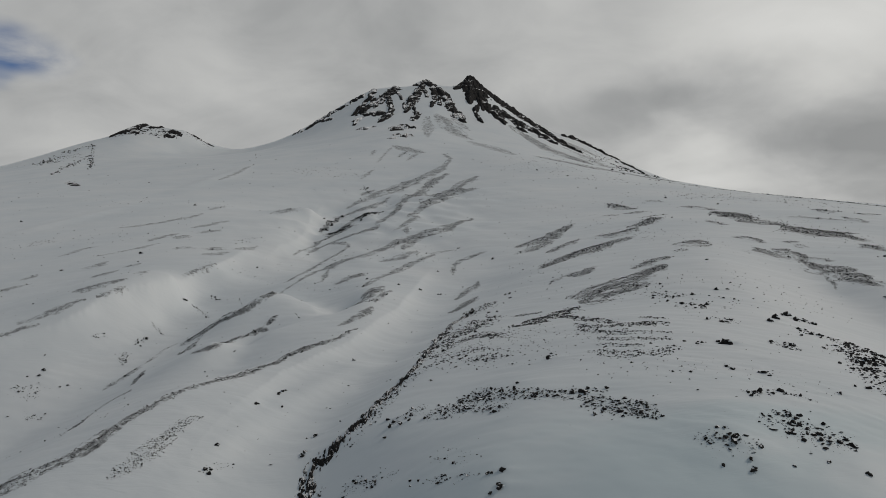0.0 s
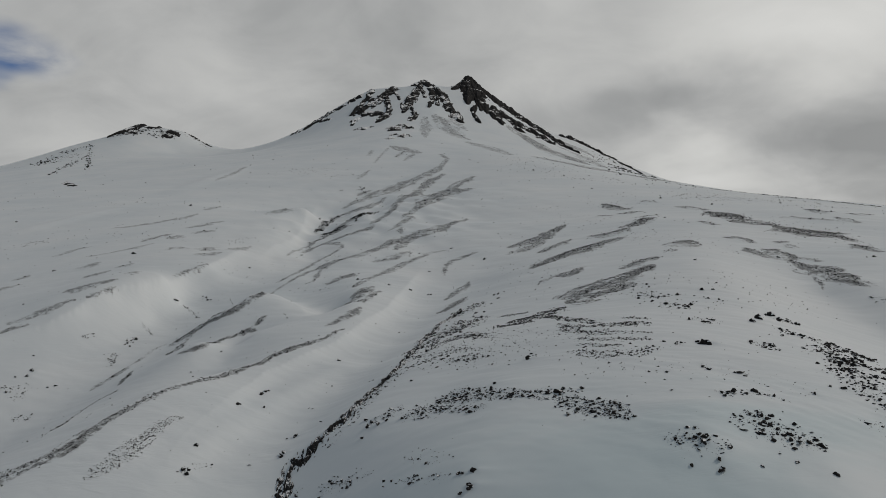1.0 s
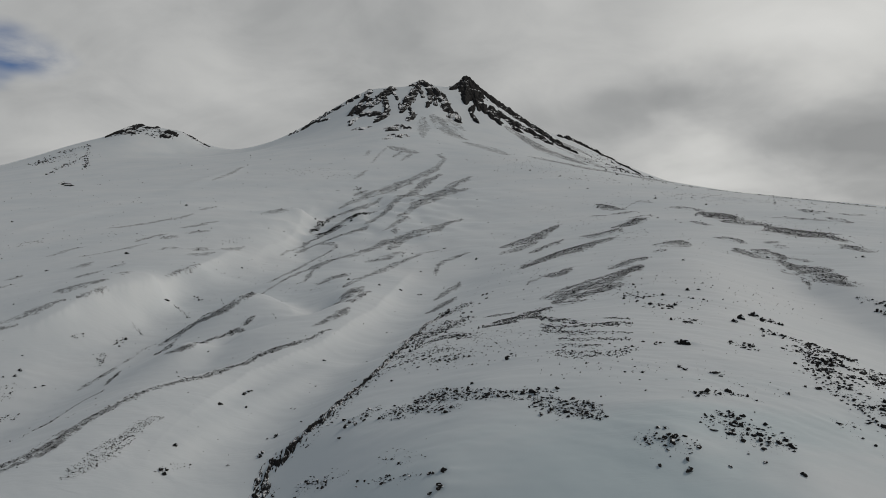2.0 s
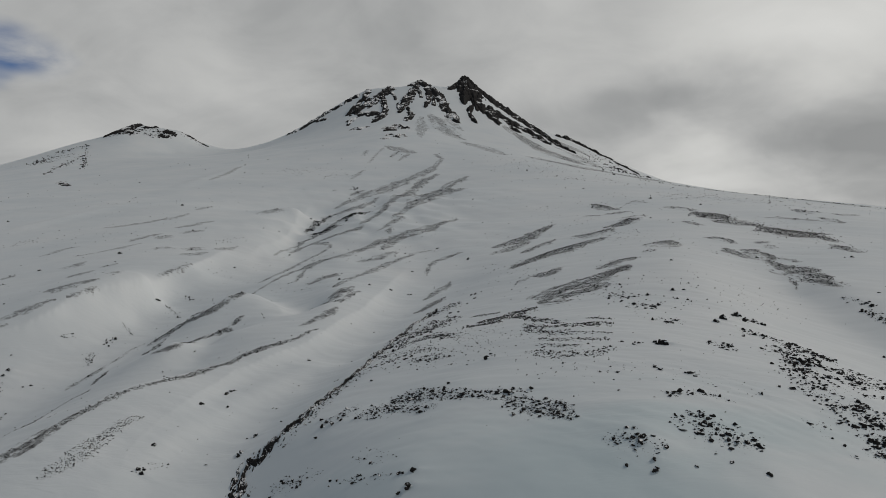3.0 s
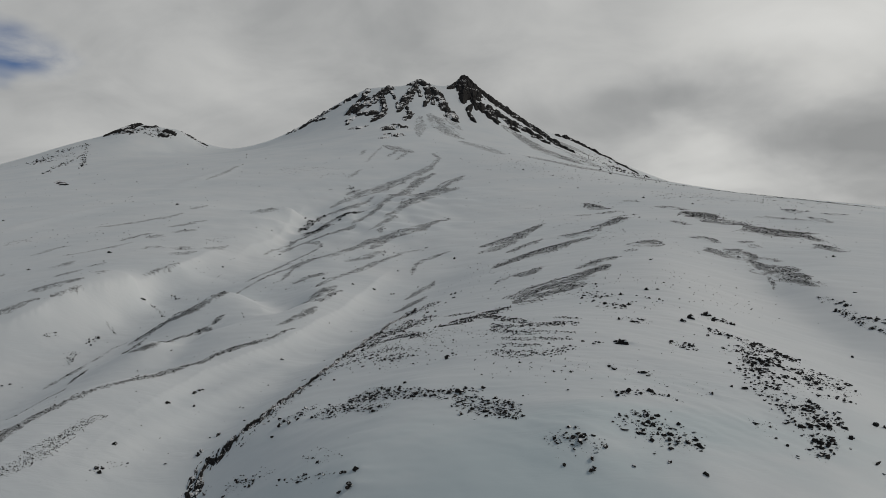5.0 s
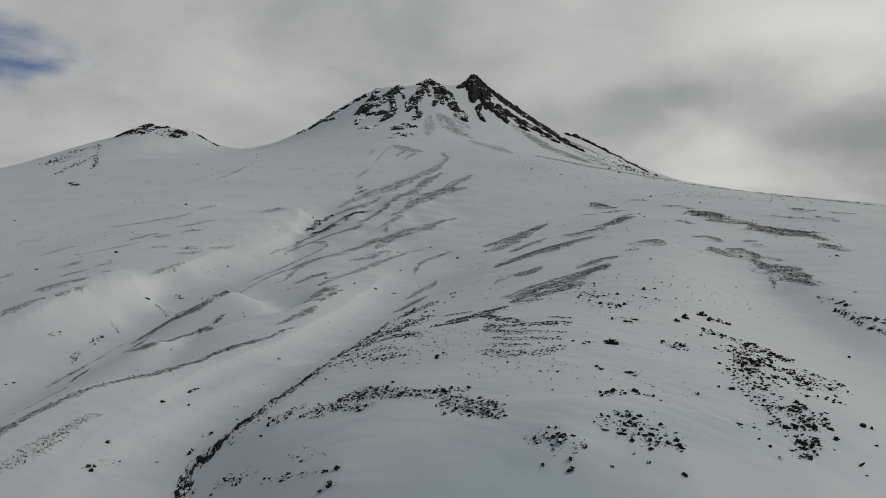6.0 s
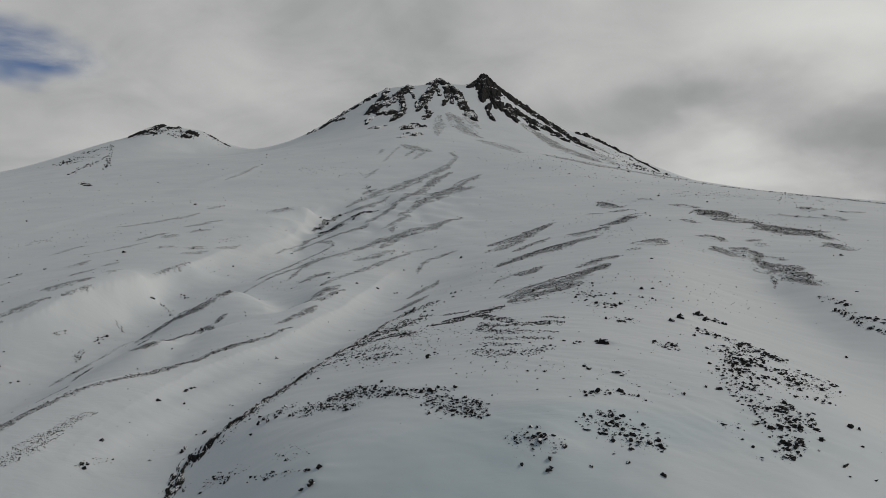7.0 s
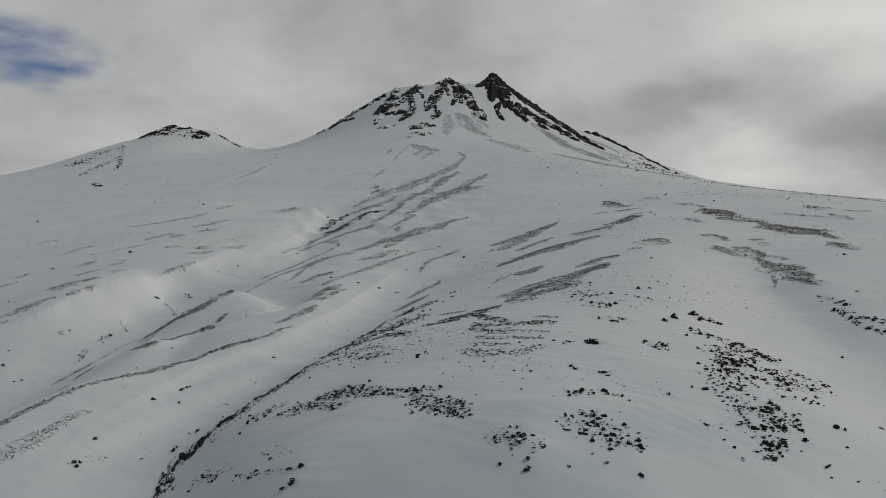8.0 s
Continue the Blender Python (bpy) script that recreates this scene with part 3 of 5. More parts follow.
STRIPS["high"] += [
    (0.58, ((25.0, 1907.0, 5.9), (46.0, 1860.0, 13.0), (67.0, 1802.0, 4.6))),
    (0.58, ((60.0, 1620.0, 9.9), (96.0, 1575.0, 25.8), (121.0, 1485.0, 19.1), (138.0, 1358.0, 7.2))),
    (0.96, ((187.0, 1949.0, 7.6), (221.0, 1879.0, 18.0), (240.0, 1798.0, 23.5), (265.0, 1724.0, 32.2), (287.0, 1647.0, 34.1), (300.0, 1544.0, 32.1), (310.0, 1443.0, 12.0))),
    (0.91, ((307.0, 1994.0, 12.4), (346.0, 1989.0, 41.2), (395.0, 1992.0, 41.4), (435.0, 1969.0, 12.3))),
    (0.58, ((324.0, 1862.0, 15.4), (367.0, 1779.0, 29.6), (337.0, 1388.0, 8.7))),
    (0.86, ((185.0, 1380.0, 8.5), (224.0, 1287.0, 21.3), (264.0, 1227.0, 25.6), (308.0, 1208.0, 25.4), (351.0, 1186.0, 25.2), (428.0, 1272.0, 10.9))),
]
STRIPS["slope"] = [
    (0.85, ((104.0, 558.0, 1.9), (89.0, 519.0, 5.3), (78.0, 491.0, 6.1), (70.0, 476.0, 10.2), (63.0, 467.0, 11.1), (57.0, 463.0, 9.5), (48.0, 459.0, 2.8))),
    (0.7, ((71.0, 458.0, 3.4), (62.0, 445.0, 5.8), (54.0, 439.0, 6.4), (45.0, 431.0, 2.3))),
    (0.8, ((86.0, 446.0, 1.9), (77.0, 432.0, 4.9), (71.0, 426.0, 4.5), (63.0, 414.0, 2.2))),
    (0.95, ((158.0, 516.0, 5.1), (141.0, 476.0, 6.2), (133.0, 468.0, 8.0), (125.0, 459.0, 4.4))),
    (0.8, ((125.0, 454.0, 2.7), (115.0, 436.0, 6.3), (110.0, 435.0, 11.0), (105.0, 440.0, 7.4), (99.0, 446.0, 2.8))),
]
STRIPS["slope"] += [
    (0.95, ((112.0, 413.0, 3.0), (102.0, 405.0, 6.8), (93.0, 396.0, 7.0), (84.8, 385.5, 11.4), (78.8, 379.1, 12.6), (71.6, 373.7, 10.8), (64.9, 369.6, 7.8), (59.4, 363.3, 5.6), (52.9, 353.7, 4.6), (48.4, 348.2, 1.5))),
    (0.9, ((70.1, 321.7, 1.2), (65.4, 313.9, 4.2), (61.1, 311.4, 4.9), (56.4, 309.5, 4.9))),
    (0.5, ((55.3, 314.3, 1.0), (50.5, 308.8, 2.3), (46.5, 303.7, 1.0))),
    (0.95, ((103.2, 319.2, 1.6), (96.6, 312.0, 5.3), (91.2, 306.6, 4.2), (86.4, 302.8, 3.7), (81.6, 299.6, 1.4))),
    (1.0, ((94.6, 297.6, 1.5), (86.8, 287.5, 6.8), (78.3, 278.2, 8.8), (72.0, 275.7, 7.0), (66.3, 275.0, 5.1), (59.9, 271.4, 6.5), (54.3, 265.5, 6.3), (49.3, 261.6, 2.6))),
]
STRIPS["slope"] += [
    (1.0, ((78.5, 267.0, 2.0), (71.0, 263.4, 5.8), (63.9, 260.7, 5.6), (58.1, 258.4, 4.6), (53.8, 253.0, 6.3), (49.9, 253.8, 3.2))),
    (0.8, ((50.1, 249.7, 1.5), (53.8, 243.4, 3.1), (61.0, 244.7, 1.5))),
    (0.9, ((165.0, 694.0, 3.2), (165.0, 657.0, 9.2), (168.0, 635.0, 7.8), (170.0, 626.0, 4.0))),
    (0.5, ((153.0, 589.0, 3.7), (160.0, 589.0, 9.9), (176.0, 600.0, 3.8))),
    (0.4, ((136.0, 593.0, 3.7), (144.0, 581.0, 4.9))),
    (0.4, ((151.0, 537.0, 3.4), (164.0, 545.0, 4.6), (176.0, 552.0, 2.4))),
    (0.4, ((208.0, 707.0, 4.2), (210.0, 688.0, 6.0), (216.0, 683.0, 2.9))),
    (0.9, ((129.1, 367.3, 4.8), (131.1, 357.2, 12.2), (136.8, 356.9, 4.7))),
]
STRIPS["slope"] += [
    (0.5, ((109.3, 331.5, 2.1), (113.4, 331.7, 3.6), (117.8, 336.6, 1.2))),
    (0.95, ((216.0, 558.0, 2.3), (215.0, 536.0, 10.2), (210.0, 502.0, 12.7), (206.0, 474.0, 8.1), (209.0, 463.0, 12.4), (211.0, 452.0, 10.1), (218.0, 443.0, 3.0))),
    (0.5, ((217.0, 628.0, 4.1), (219.0, 601.0, 7.8), (221.0, 568.0, 3.7))),
    (1.0, ((216.0, 443.0, 2.4), (218.0, 430.0, 11.8), (219.0, 411.0, 19.0), (221.0, 400.0, 18.6), (225.0, 393.0, 12.9), (228.0, 388.0, 7.2), (228.0, 375.0, 2.0))),
    (0.6, ((176.0, 464.0, 3.0), (177.0, 452.0, 4.3), (179.0, 442.0, 2.6))),
    (0.7, ((159.0, 379.0, 3.4), (166.0, 382.0, 5.1), (167.0, 376.0, 3.4), (167.0, 366.0, 2.4), (169.0, 363.0, 1.3))),
]
STRIPS["slope"] += [
    (0.95, ((156.4, 347.6, 1.7), (156.4, 340.2, 4.6), (157.8, 334.9, 2.4))),
    (0.9, ((164.0, 347.1, 1.5), (167.4, 342.9, 7.1), (168.9, 338.7, 12.3), (174.9, 340.0, 3.2))),
    (0.6, ((179.0, 364.0, 1.4), (184.0, 368.0, 3.5), (189.0, 372.0, 1.3))),
    (0.5, ((183.0, 361.0, 2.0), (184.0, 356.0, 4.1), (187.0, 355.0, 1.6))),
    (1.0, ((168.6, 327.2, 1.1), (167.9, 315.7, 5.0), (168.1, 308.1, 7.2), (168.1, 299.0, 7.3), (167.3, 289.2, 5.1), (165.3, 277.8, 6.9), (163.8, 267.9, 3.2), (165.4, 263.4, 3.6), (166.1, 260.1, 1.8))),
    (0.6, ((175.1, 330.5, 1.5), (177.1, 324.8, 3.2), (179.2, 319.1, 1.6))),
    (0.7, ((160.5, 290.8, 0.5), (157.5, 281.3, 1.5), (152.1, 268.4, 0.4))),
]
STRIPS["slope"] += [
    (0.8, ((219.0, 364.0, 2.4), (216.0, 349.0, 6.4), (216.0, 342.0, 5.1), (217.0, 336.0, 3.1))),
    (0.5, ((294.0, 553.0, 3.8), (277.0, 503.0, 7.0), (289.0, 505.0, 3.6))),
    (0.6, ((275.0, 478.0, 2.0), (275.0, 464.0, 5.1), (277.0, 455.0, 2.4))),
    (0.4, ((254.0, 478.0, 3.1), (260.0, 469.0, 4.4), (268.0, 462.0, 1.9))),
    (0.4, ((293.0, 498.0, 2.4), (297.0, 491.0, 5.8), (315.0, 501.0, 2.4))),
    (0.4, ((242.0, 489.0, 2.2), (249.0, 483.0, 4.4), (254.0, 478.0, 2.2))),
    (0.5, ((386.0, 800.0, 3.6), (430.0, 811.0, 7.5), (437.0, 754.0, 7.1), (458.0, 722.0, 5.2))),
]
STRIPS["west"] = [
    (0.62, ((-334.0, 719.0, 3.2), (-313.0, 716.0, 6.3), (-293.0, 732.0, 6.4), (-274.0, 762.0, 6.6), (-274.0, 792.0, 2.2))),
    (0.62, ((-221.0, 720.0, 2.7), (-231.0, 687.0, 7.4), (-241.0, 673.0, 2.9))),
    (0.56, ((-208.0, 643.0, 4.1), (-212.0, 632.0, 10.8), (-218.0, 623.0, 4.0))),
    (0.75, ((-241.0, 630.0, 2.7), (-245.0, 605.0, 6.6), (-249.0, 589.0, 2.2))),
    (0.62, ((-226.0, 611.0, 4.0), (-229.0, 602.0, 10.5), (-234.0, 600.0, 3.9))),
    (0.69, ((-232.0, 568.0, 2.5), (-236.0, 544.0, 4.8), (-247.0, 529.0, 4.7), (-263.0, 529.0, 2.4))),
    (0.69, ((-297.0, 595.0, 2.7), (-303.0, 579.0, 6.6), (-307.0, 558.0, 2.6))),
    (0.75, ((-237.0, 490.0, 2.0), (-238.0, 477.0, 6.5), (-247.0, 477.0, 2.2))),
]
STRIPS["west"] += [
    (0.75, ((-208.0, 442.0, 2.0), (-211.0, 434.0, 7.8), (-220.0, 437.0, 3.0))),
    (1.00, ((-170.0, 374.0, 0.9), (-174.0, 370.0, 2.7), (-179.0, 367.0, 3.6), (-186.0, 365.0, 5.3), (-194.0, 365.0, 2.4))),
    (1.00, ((-165.0, 366.0, 0.2), (-168.0, 363.0, 1.5), (-171.1, 356.5, 1.5), (-175.6, 352.0, 0.8))),
    (0.81, ((-180.4, 350.1, 1.0), (-186.5, 344.3, 3.7), (-191.2, 340.0, 3.5), (-196.2, 336.6, 3.6), (-205.3, 333.4, 1.2))),
    (1.00, ((-192.8, 329.7, 0.8), (-198.4, 326.4, 2.1), (-203.5, 323.9, 2.4), (-207.3, 321.4, 1.4))),
    (0.81, ((-144.0, 441.0, 1.2), (-147.0, 427.0, 2.5), (-151.0, 422.0, 1.8), (-155.0, 412.0, 0.7))),
    (0.62, ((-267.0, 449.0, 2.1), (-277.0, 445.0, 6.4), (-287.0, 446.0, 4.1))),
]
STRIPS["west"] += [
    (0.62, ((-279.0, 479.0, 2.2), (-282.0, 473.0, 5.6), (-287.0, 472.0, 2.2))),
    (0.75, ((-167.0, 524.0, 4.5), (-170.0, 515.0, 10.1), (-172.0, 508.0, 4.0))),
    (0.62, ((-155.0, 497.0, 3.2), (-159.0, 486.0, 8.3), (-169.0, 489.0, 3.1))),
    (0.50, ((-274.0, 877.0, 3.8), (-273.0, 846.0, 6.8), (-277.0, 829.0, 2.9))),
    (0.62, ((-173.0, 407.0, 2.4), (-167.0, 385.0, 4.3), (-171.0, 385.0, 1.7))),
    (0.62, ((-200.0, 460.0, 2.0), (-202.0, 454.0, 5.0), (-208.0, 454.0, 2.0))),
    (0.75, ((-191.0, 938.0, 0.7), (-182.0, 822.0, 10.3), (-195.0, 790.0, 3.7))),
    (0.62, ((-145.0, 546.0, 1.5), (-149.0, 529.0, 4.9), (-153.0, 512.0, 2.8))),
    (0.62, ((-367.0, 1329.0, 3.3), (-368.0, 1236.0, 5.1), (-375.0, 1171.0, 1.9))),
]
STRIPS["west"] += [
    (0.62, ((-184.0, 516.0, 1.6), (-196.0, 526.0, 5.7), (-199.0, 516.0, 1.8))),
]
STRIPS["ridge"] = [
    (1.0, ((-98.0, 143.8, 3.3), (-94.3, 145.5, 3.6), (-91.6, 147.0, 3.1), (-88.8, 148.5, 3.2), (-86.4, 150.8, 2.8), (-83.9, 153.1, 2.6), (-81.7, 156.3, 2.4), (-80.6, 162.0, 1.8), (-79.7, 167.3, 1.8))),
    (1.0, ((-79.7, 167.3, 2.0), (-78.3, 171.7, 1.6), (-75.9, 176.2, 1.5), (-73.9, 180.2, 1.8), (-71.6, 184.0, 1.2), (-68.9, 189.0, 1.0), (-65.7, 193.4, 1.0), (-62.7, 199.0, 2.0))),
    (1.0, ((-62.7, 199.0, 1.7), (-59.9, 206.5, 1.8), (-56.9, 214.3, 2.0), (-52.9, 219.8, 1.6), (-52.1, 228.1, 1.7), (-48.5, 233.3, 2.6), (-44.3, 241.5, 2.3), (-37.7, 250.5, 1.1), (-32.8, 264.5, 0.7))),
]
STRIPS["ridge"] += [
    (1.0, ((-82.5, 341.0, 2.8), (-85.4, 333.7, 2.6), (-87.9, 327.8, 3.1), (-90.7, 323.1, 3.3), (-93.8, 320.3, 2.8), (-98.7, 319.1, 1.9), (-104.0, 319.1, 1.9))),
    (0.95, ((-104.0, 319.1, 2.0), (-109.1, 318.8, 5.5), (-112.4, 316.7, 6.8), (-118.1, 321.7, 3.3))),
    (0.8, ((-109.3, 309.6, 0.9), (-108.8, 299.6, 2.4), (-110.1, 294.4, 2.5), (-112.6, 292.7, 1.3))),
    (0.7, ((-89.1, 327.0, 1.3), (-93.7, 324.5, 2.7), (-100.0, 323.4, 2.1), (-114.6, 351.8, 1.5))),
    (1.0, ((-74.3, 292.5, 1.2), (-78.5, 296.5, 2.5), (-80.1, 293.4, 2.9), (-83.8, 289.4, 3.2), (-87.5, 286.1, 2.7), (-84.9, 263.3, 0.5))),
    (0.9, ((-84.9, 263.3, 1.1), (-87.9, 259.5, 1.3), (-91.0, 259.3, 1.4), (-94.8, 259.8, 0.8))),
]
STRIPS["ridge"] += [
    (0.8, ((-74.7, 310.3, 0.8), (-75.5, 304.0, 2.4), (-76.5, 299.3, 1.0))),
    (0.6, ((-124.0, 321.3, 1.4), (-126.8, 316.9, 1.3), (-127.1, 304.9, 0.9), (-128.7, 297.1, 1.3), (-129.5, 290.4, 1.6), (-130.4, 282.0, 2.2), (-132.8, 277.2, 2.3), (-134.4, 272.5, 1.1))),
    (0.8, ((-122.9, 283.9, 0.4), (-119.2, 270.6, 1.6), (-115.9, 257.3, 0.6))),
    (0.4, ((-112.3, 247.9, 1.7), (-116.4, 246.9, 2.2), (-119.1, 239.9, 1.2), (-115.8, 222.0, 1.0), (-104.6, 194.2, 1.3), (-100.0, 178.3, 0.4))),
    (0.35, ((-82.6, 169.0, 0.4), (-83.6, 162.6, 0.8), (-84.9, 156.9, 0.4))),
]
STRIPS["gravel"] = [
    (0.55, ((-60.5, 172.8, 0.6), (-62.4, 171.0, 1.4), (-63.9, 167.4, 2.0), (-64.6, 163.8, 2.0), (-65.1, 159.9, 2.7), (-66.0, 155.8, 2.9), (-66.9, 152.0, 2.5), (-68.2, 149.2, 2.2), (-69.3, 146.2, 1.7), (-71.0, 143.9, 0.6))),
]
STRIPS["brow"] = [
    (0.55, ((-4.2, 148.7, 1.8), (-1.1, 148.8, 3.4), (2.0, 149.1, 4.8), (5.0, 149.0, 7.2), (8.0, 148.0, 8.4))),
    (0.75, ((5.2, 154.4, 2.1), (8.2, 151.8, 3.7), (11.6, 147.0, 3.8), (14.8, 142.7, 2.0), (18.0, 140.3, 2.4), (21.1, 138.1, 1.9), (24.2, 136.3, 3.2))),
    (0.75, ((24.2, 136.7, 3.0), (27.3, 135.1, 2.2), (30.0, 132.4, 3.4))),
    (0.9, ((29.0, 132.9, 2.5), (30.8, 128.6, 3.4), (33.2, 125.9, 4.0), (35.1, 123.5, 3.3), (37.8, 119.7, 1.2))),
    (0.55, ((7.2, 143.4, 2.0), (11.0, 139.2, 1.9), (13.7, 137.7, 1.2))),
    (0.5, ((-11.5, 151.7, 1.4), (-9.0, 151.3, 2.0), (-6.2, 153.4, 2.3), (-3.7, 154.8, 1.6))),
]
STRIPS["crown"] = [
    (0.8, ((48.4, 241.2, 1.3), (43.3, 240.3, 5.0), (37.9, 231.3, 6.7), (33.7, 227.7, 10.3), (29.9, 227.7, 7.5), (26.2, 227.1, 4.5), (23.0, 223.0, 1.8))),
    (0.5, ((24.2, 251.2, 1.5), (29.5, 247.9, 3.0), (35.5, 247.0, 2.0))),
    (0.65, ((40.1, 222.3, 1.2), (42.8, 209.1, 2.5), (45.8, 199.7, 2.5), (47.9, 191.8, 1.6))),
    (0.7, ((38.3, 203.2, 0.9), (40.7, 191.0, 2.9), (46.2, 184.7, 2.2), (52.8, 186.7, 3.2), (57.1, 185.9, 3.7), (60.6, 187.5, 2.1))),
    (0.65, ((36.9, 191.3, 1.0), (41.0, 181.9, 1.7), (46.0, 178.1, 2.2), (51.3, 176.3, 1.4), (57.9, 174.6, 1.3))),
    (0.65, ((38.8, 175.0, 1.0), (43.2, 172.6, 2.0), (48.1, 170.2, 2.0), (56.0, 168.8, 1.8))),
]
STRIPS["crown"] += [
    (0.5, ((34.6, 165.1, 0.9), (38.0, 162.4, 2.4), (40.9, 158.2, 2.5), (45.3, 155.6, 3.7), (49.9, 157.9, 3.0), (55.2, 162.2, 1.5))),
    (0.45, ((38.4, 170.3, 0.7), (42.2, 166.0, 1.6), (47.7, 163.7, 1.5))),
    (0.5, ((55.8, 197.7, 1.6), (59.8, 194.7, 2.5), (62.0, 191.7, 1.2))),
]
STRIPS["rim"] = [
    (0.8, ((22.3, 257.6, 2.1), (17.0, 257.1, 9.4), (11.5, 251.5, 7.1), (6.1, 242.2, 8.6), (1.1, 233.8, 4.4), (-2.5, 220.0, 6.3))),
    (0.6, ((18.4, 212.2, 2.6), (12.0, 222.0, 4.5), (5.7, 224.8, 4.1), (0.2, 206.6, 3.6), (-4.7, 198.9, 3.4))),
    (0.55, ((20.6, 200.2, 1.0), (16.5, 209.9, 2.2), (12.4, 229.8, 1.8))),
    (0.45, ((10.8, 200.5, 3.3), (6.7, 199.0, 6.5), (1.8, 194.6, 4.9), (-2.9, 186.0, 1.9))),
    (0.65, ((18.1, 178.4, 2.2), (14.2, 181.0, 5.0), (10.7, 183.6, 5.1), (6.8, 181.4, 2.4))),
    (0.6, ((20.9, 297.7, 2.8), (16.7, 288.3, 6.7), (11.7, 280.7, 5.4), (6.9, 274.6, 3.3))),
]
STRIPS["rim"] += [
    (0.5, ((-3.7, 188.7, 1.9), (-8.8, 182.6, 2.3), (-13.1, 169.6, 2.0), (-15.7, 160.6, 2.2), (-18.3, 154.4, 1.7), (-21.1, 151.7, 1.5))),
    (0.55, ((-25.1, 145.0, 1.1), (-26.6, 143.7, 1.7))),
    (0.55, ((-15.4, 138.6, 0.7), (-16.8, 138.2, 1.9), (-19.0, 138.7, 1.5), (-21.2, 139.2, 0.7))),
]
STRIPS["cluster"] = [
    (0.55, ((101.1, 181.3, 2.2), (104.1, 181.5, 6.3), (106.9, 179.5, 6.0), (108.2, 174.2, 8.4), (113.5, 176.4, 3.4))),
    (1.0, ((93.2, 157.1, 1.5), (95.7, 158.1, 2.3), (99.0, 160.8, 5.7), (100.5, 159.8, 6.2), (101.9, 159.3, 3.1))),
    (0.5, ((96.3, 165.4, 2.7), (101.2, 169.3, 5.0), (106.8, 174.3, 4.5))),
    (0.5, ((91.2, 150.1, 3.7), (93.6, 149.4, 4.8), (96.6, 149.3, 4.7), (97.6, 147.5, 2.2))),
    (0.35, ((87.8, 141.2, 1.7), (89.7, 138.8, 2.7), (94.0, 139.5, 2.0))),
    (0.4, ((84.8, 133.8, 1.2), (87.0, 133.9, 2.4), (88.3, 132.9, 0.9), (87.2, 129.2, 0.5))),
    (0.7, ((104.0, 152.2, 1.3), (105.9, 152.2, 3.6), (106.8, 150.3, 3.6), (107.2, 148.8, 1.1))),
]
STRIPS["cluster"] += [
    (0.4, ((109.6, 161.2, 1.4), (117.0, 166.4, 3.0), (118.9, 163.7, 4.2), (118.3, 160.2, 1.2))),
    (0.4, ((98.4, 149.3, 1.9), (102.3, 151.1, 2.3), (102.0, 144.3, 1.8))),
    (0.35, ((98.7, 137.7, 1.1), (103.4, 140.2, 1.7), (108.8, 142.8, 1.2))),
    (0.6, ((88.9, 130.7, 1.4), (90.1, 128.7, 3.6), (91.4, 126.9, 3.8))),
    (1.0, ((92.9, 130.1, 1.4), (95.0, 131.2, 2.1), (96.6, 131.2, 2.3))),
    (0.85, ((90.8, 125.6, 2.2), (93.0, 125.9, 4.0), (94.8, 125.6, 3.4), (98.0, 127.7, 0.8))),
    (0.5, ((87.5, 121.9, 1.8), (90.3, 121.5, 1.3), (93.8, 122.5, 1.2))),
    (0.8, ((86.2, 116.9, 1.2), (87.7, 117.0, 3.2), (89.6, 117.0, 3.4), (91.8, 117.6, 1.3))),
]
STRIPS["cluster"] += [
    (0.6, ((84.5, 113.3, 1.3), (86.2, 113.1, 1.9), (86.3, 110.8, 0.6))),
    (0.35, ((78.4, 120.3, 1.7), (80.8, 120.0, 2.1), (83.4, 120.5, 1.1))),
    (0.3, ((79.1, 115.9, 0.9), (80.8, 115.6, 0.9))),
    (0.3, ((81.0, 110.7, 0.7), (82.5, 110.4, 0.8))),
    (0.4, ((96.0, 113.4, 0.8), (96.7, 112.8, 0.9))),
    (0.4, ((95.3, 122.6, 1.0), (96.3, 121.6, 0.9))),
    (0.55, ((55.4, 128.4, 0.9), (57.1, 127.4, 1.5), (58.8, 127.3, 1.4), (61.2, 128.3, 1.7), (64.0, 129.1, 1.5), (65.7, 127.7, 0.9))),
    (0.35, ((65.7, 127.7, 0.8), (66.9, 126.4, 1.1), (69.2, 125.3, 0.8))),
    (0.8, ((57.5, 118.1, 1.1), (58.9, 118.9, 2.1), (60.3, 118.5, 2.6), (61.0, 117.5, 0.6))),
]
STRIPS["cluster"] += [
    (0.7, ((56.1, 115.0, 0.6), (58.5, 115.2, 1.0), (61.0, 115.7, 0.7))),
    (0.9, ((56.5, 112.0, 0.6), (57.4, 113.3, 0.8), (58.1, 114.1, 0.5))),
    (0.6, ((58.0, 111.3, 0.5), (59.9, 113.3, 1.0), (61.6, 114.2, 0.9))),
    (0.55, ((59.3, 110.9, 0.8), (61.2, 111.3, 1.5), (63.4, 112.3, 0.9))),
    (0.5, ((61.9, 110.3, 0.5), (63.7, 110.2, 1.1), (65.8, 111.3, 1.9), (65.5, 109.0, 0.6))),
    (0.35, ((53.9, 115.6, 0.5), (56.2, 115.4, 1.0))),
    (0.3, ((65.6, 113.8, 0.9), (68.4, 113.6, 0.7))),
    (0.95, ((45.0, 109.7, 0.8), (45.9, 109.7, 1.5), (47.2, 110.5, 1.3))),
    (0.5, ((47.1, 108.5, 0.7), (48.9, 108.5, 1.2), (50.5, 107.9, 0.6))),
    (0.4, ((42.5, 111.4, 0.6), (43.7, 110.5, 0.7))),
]
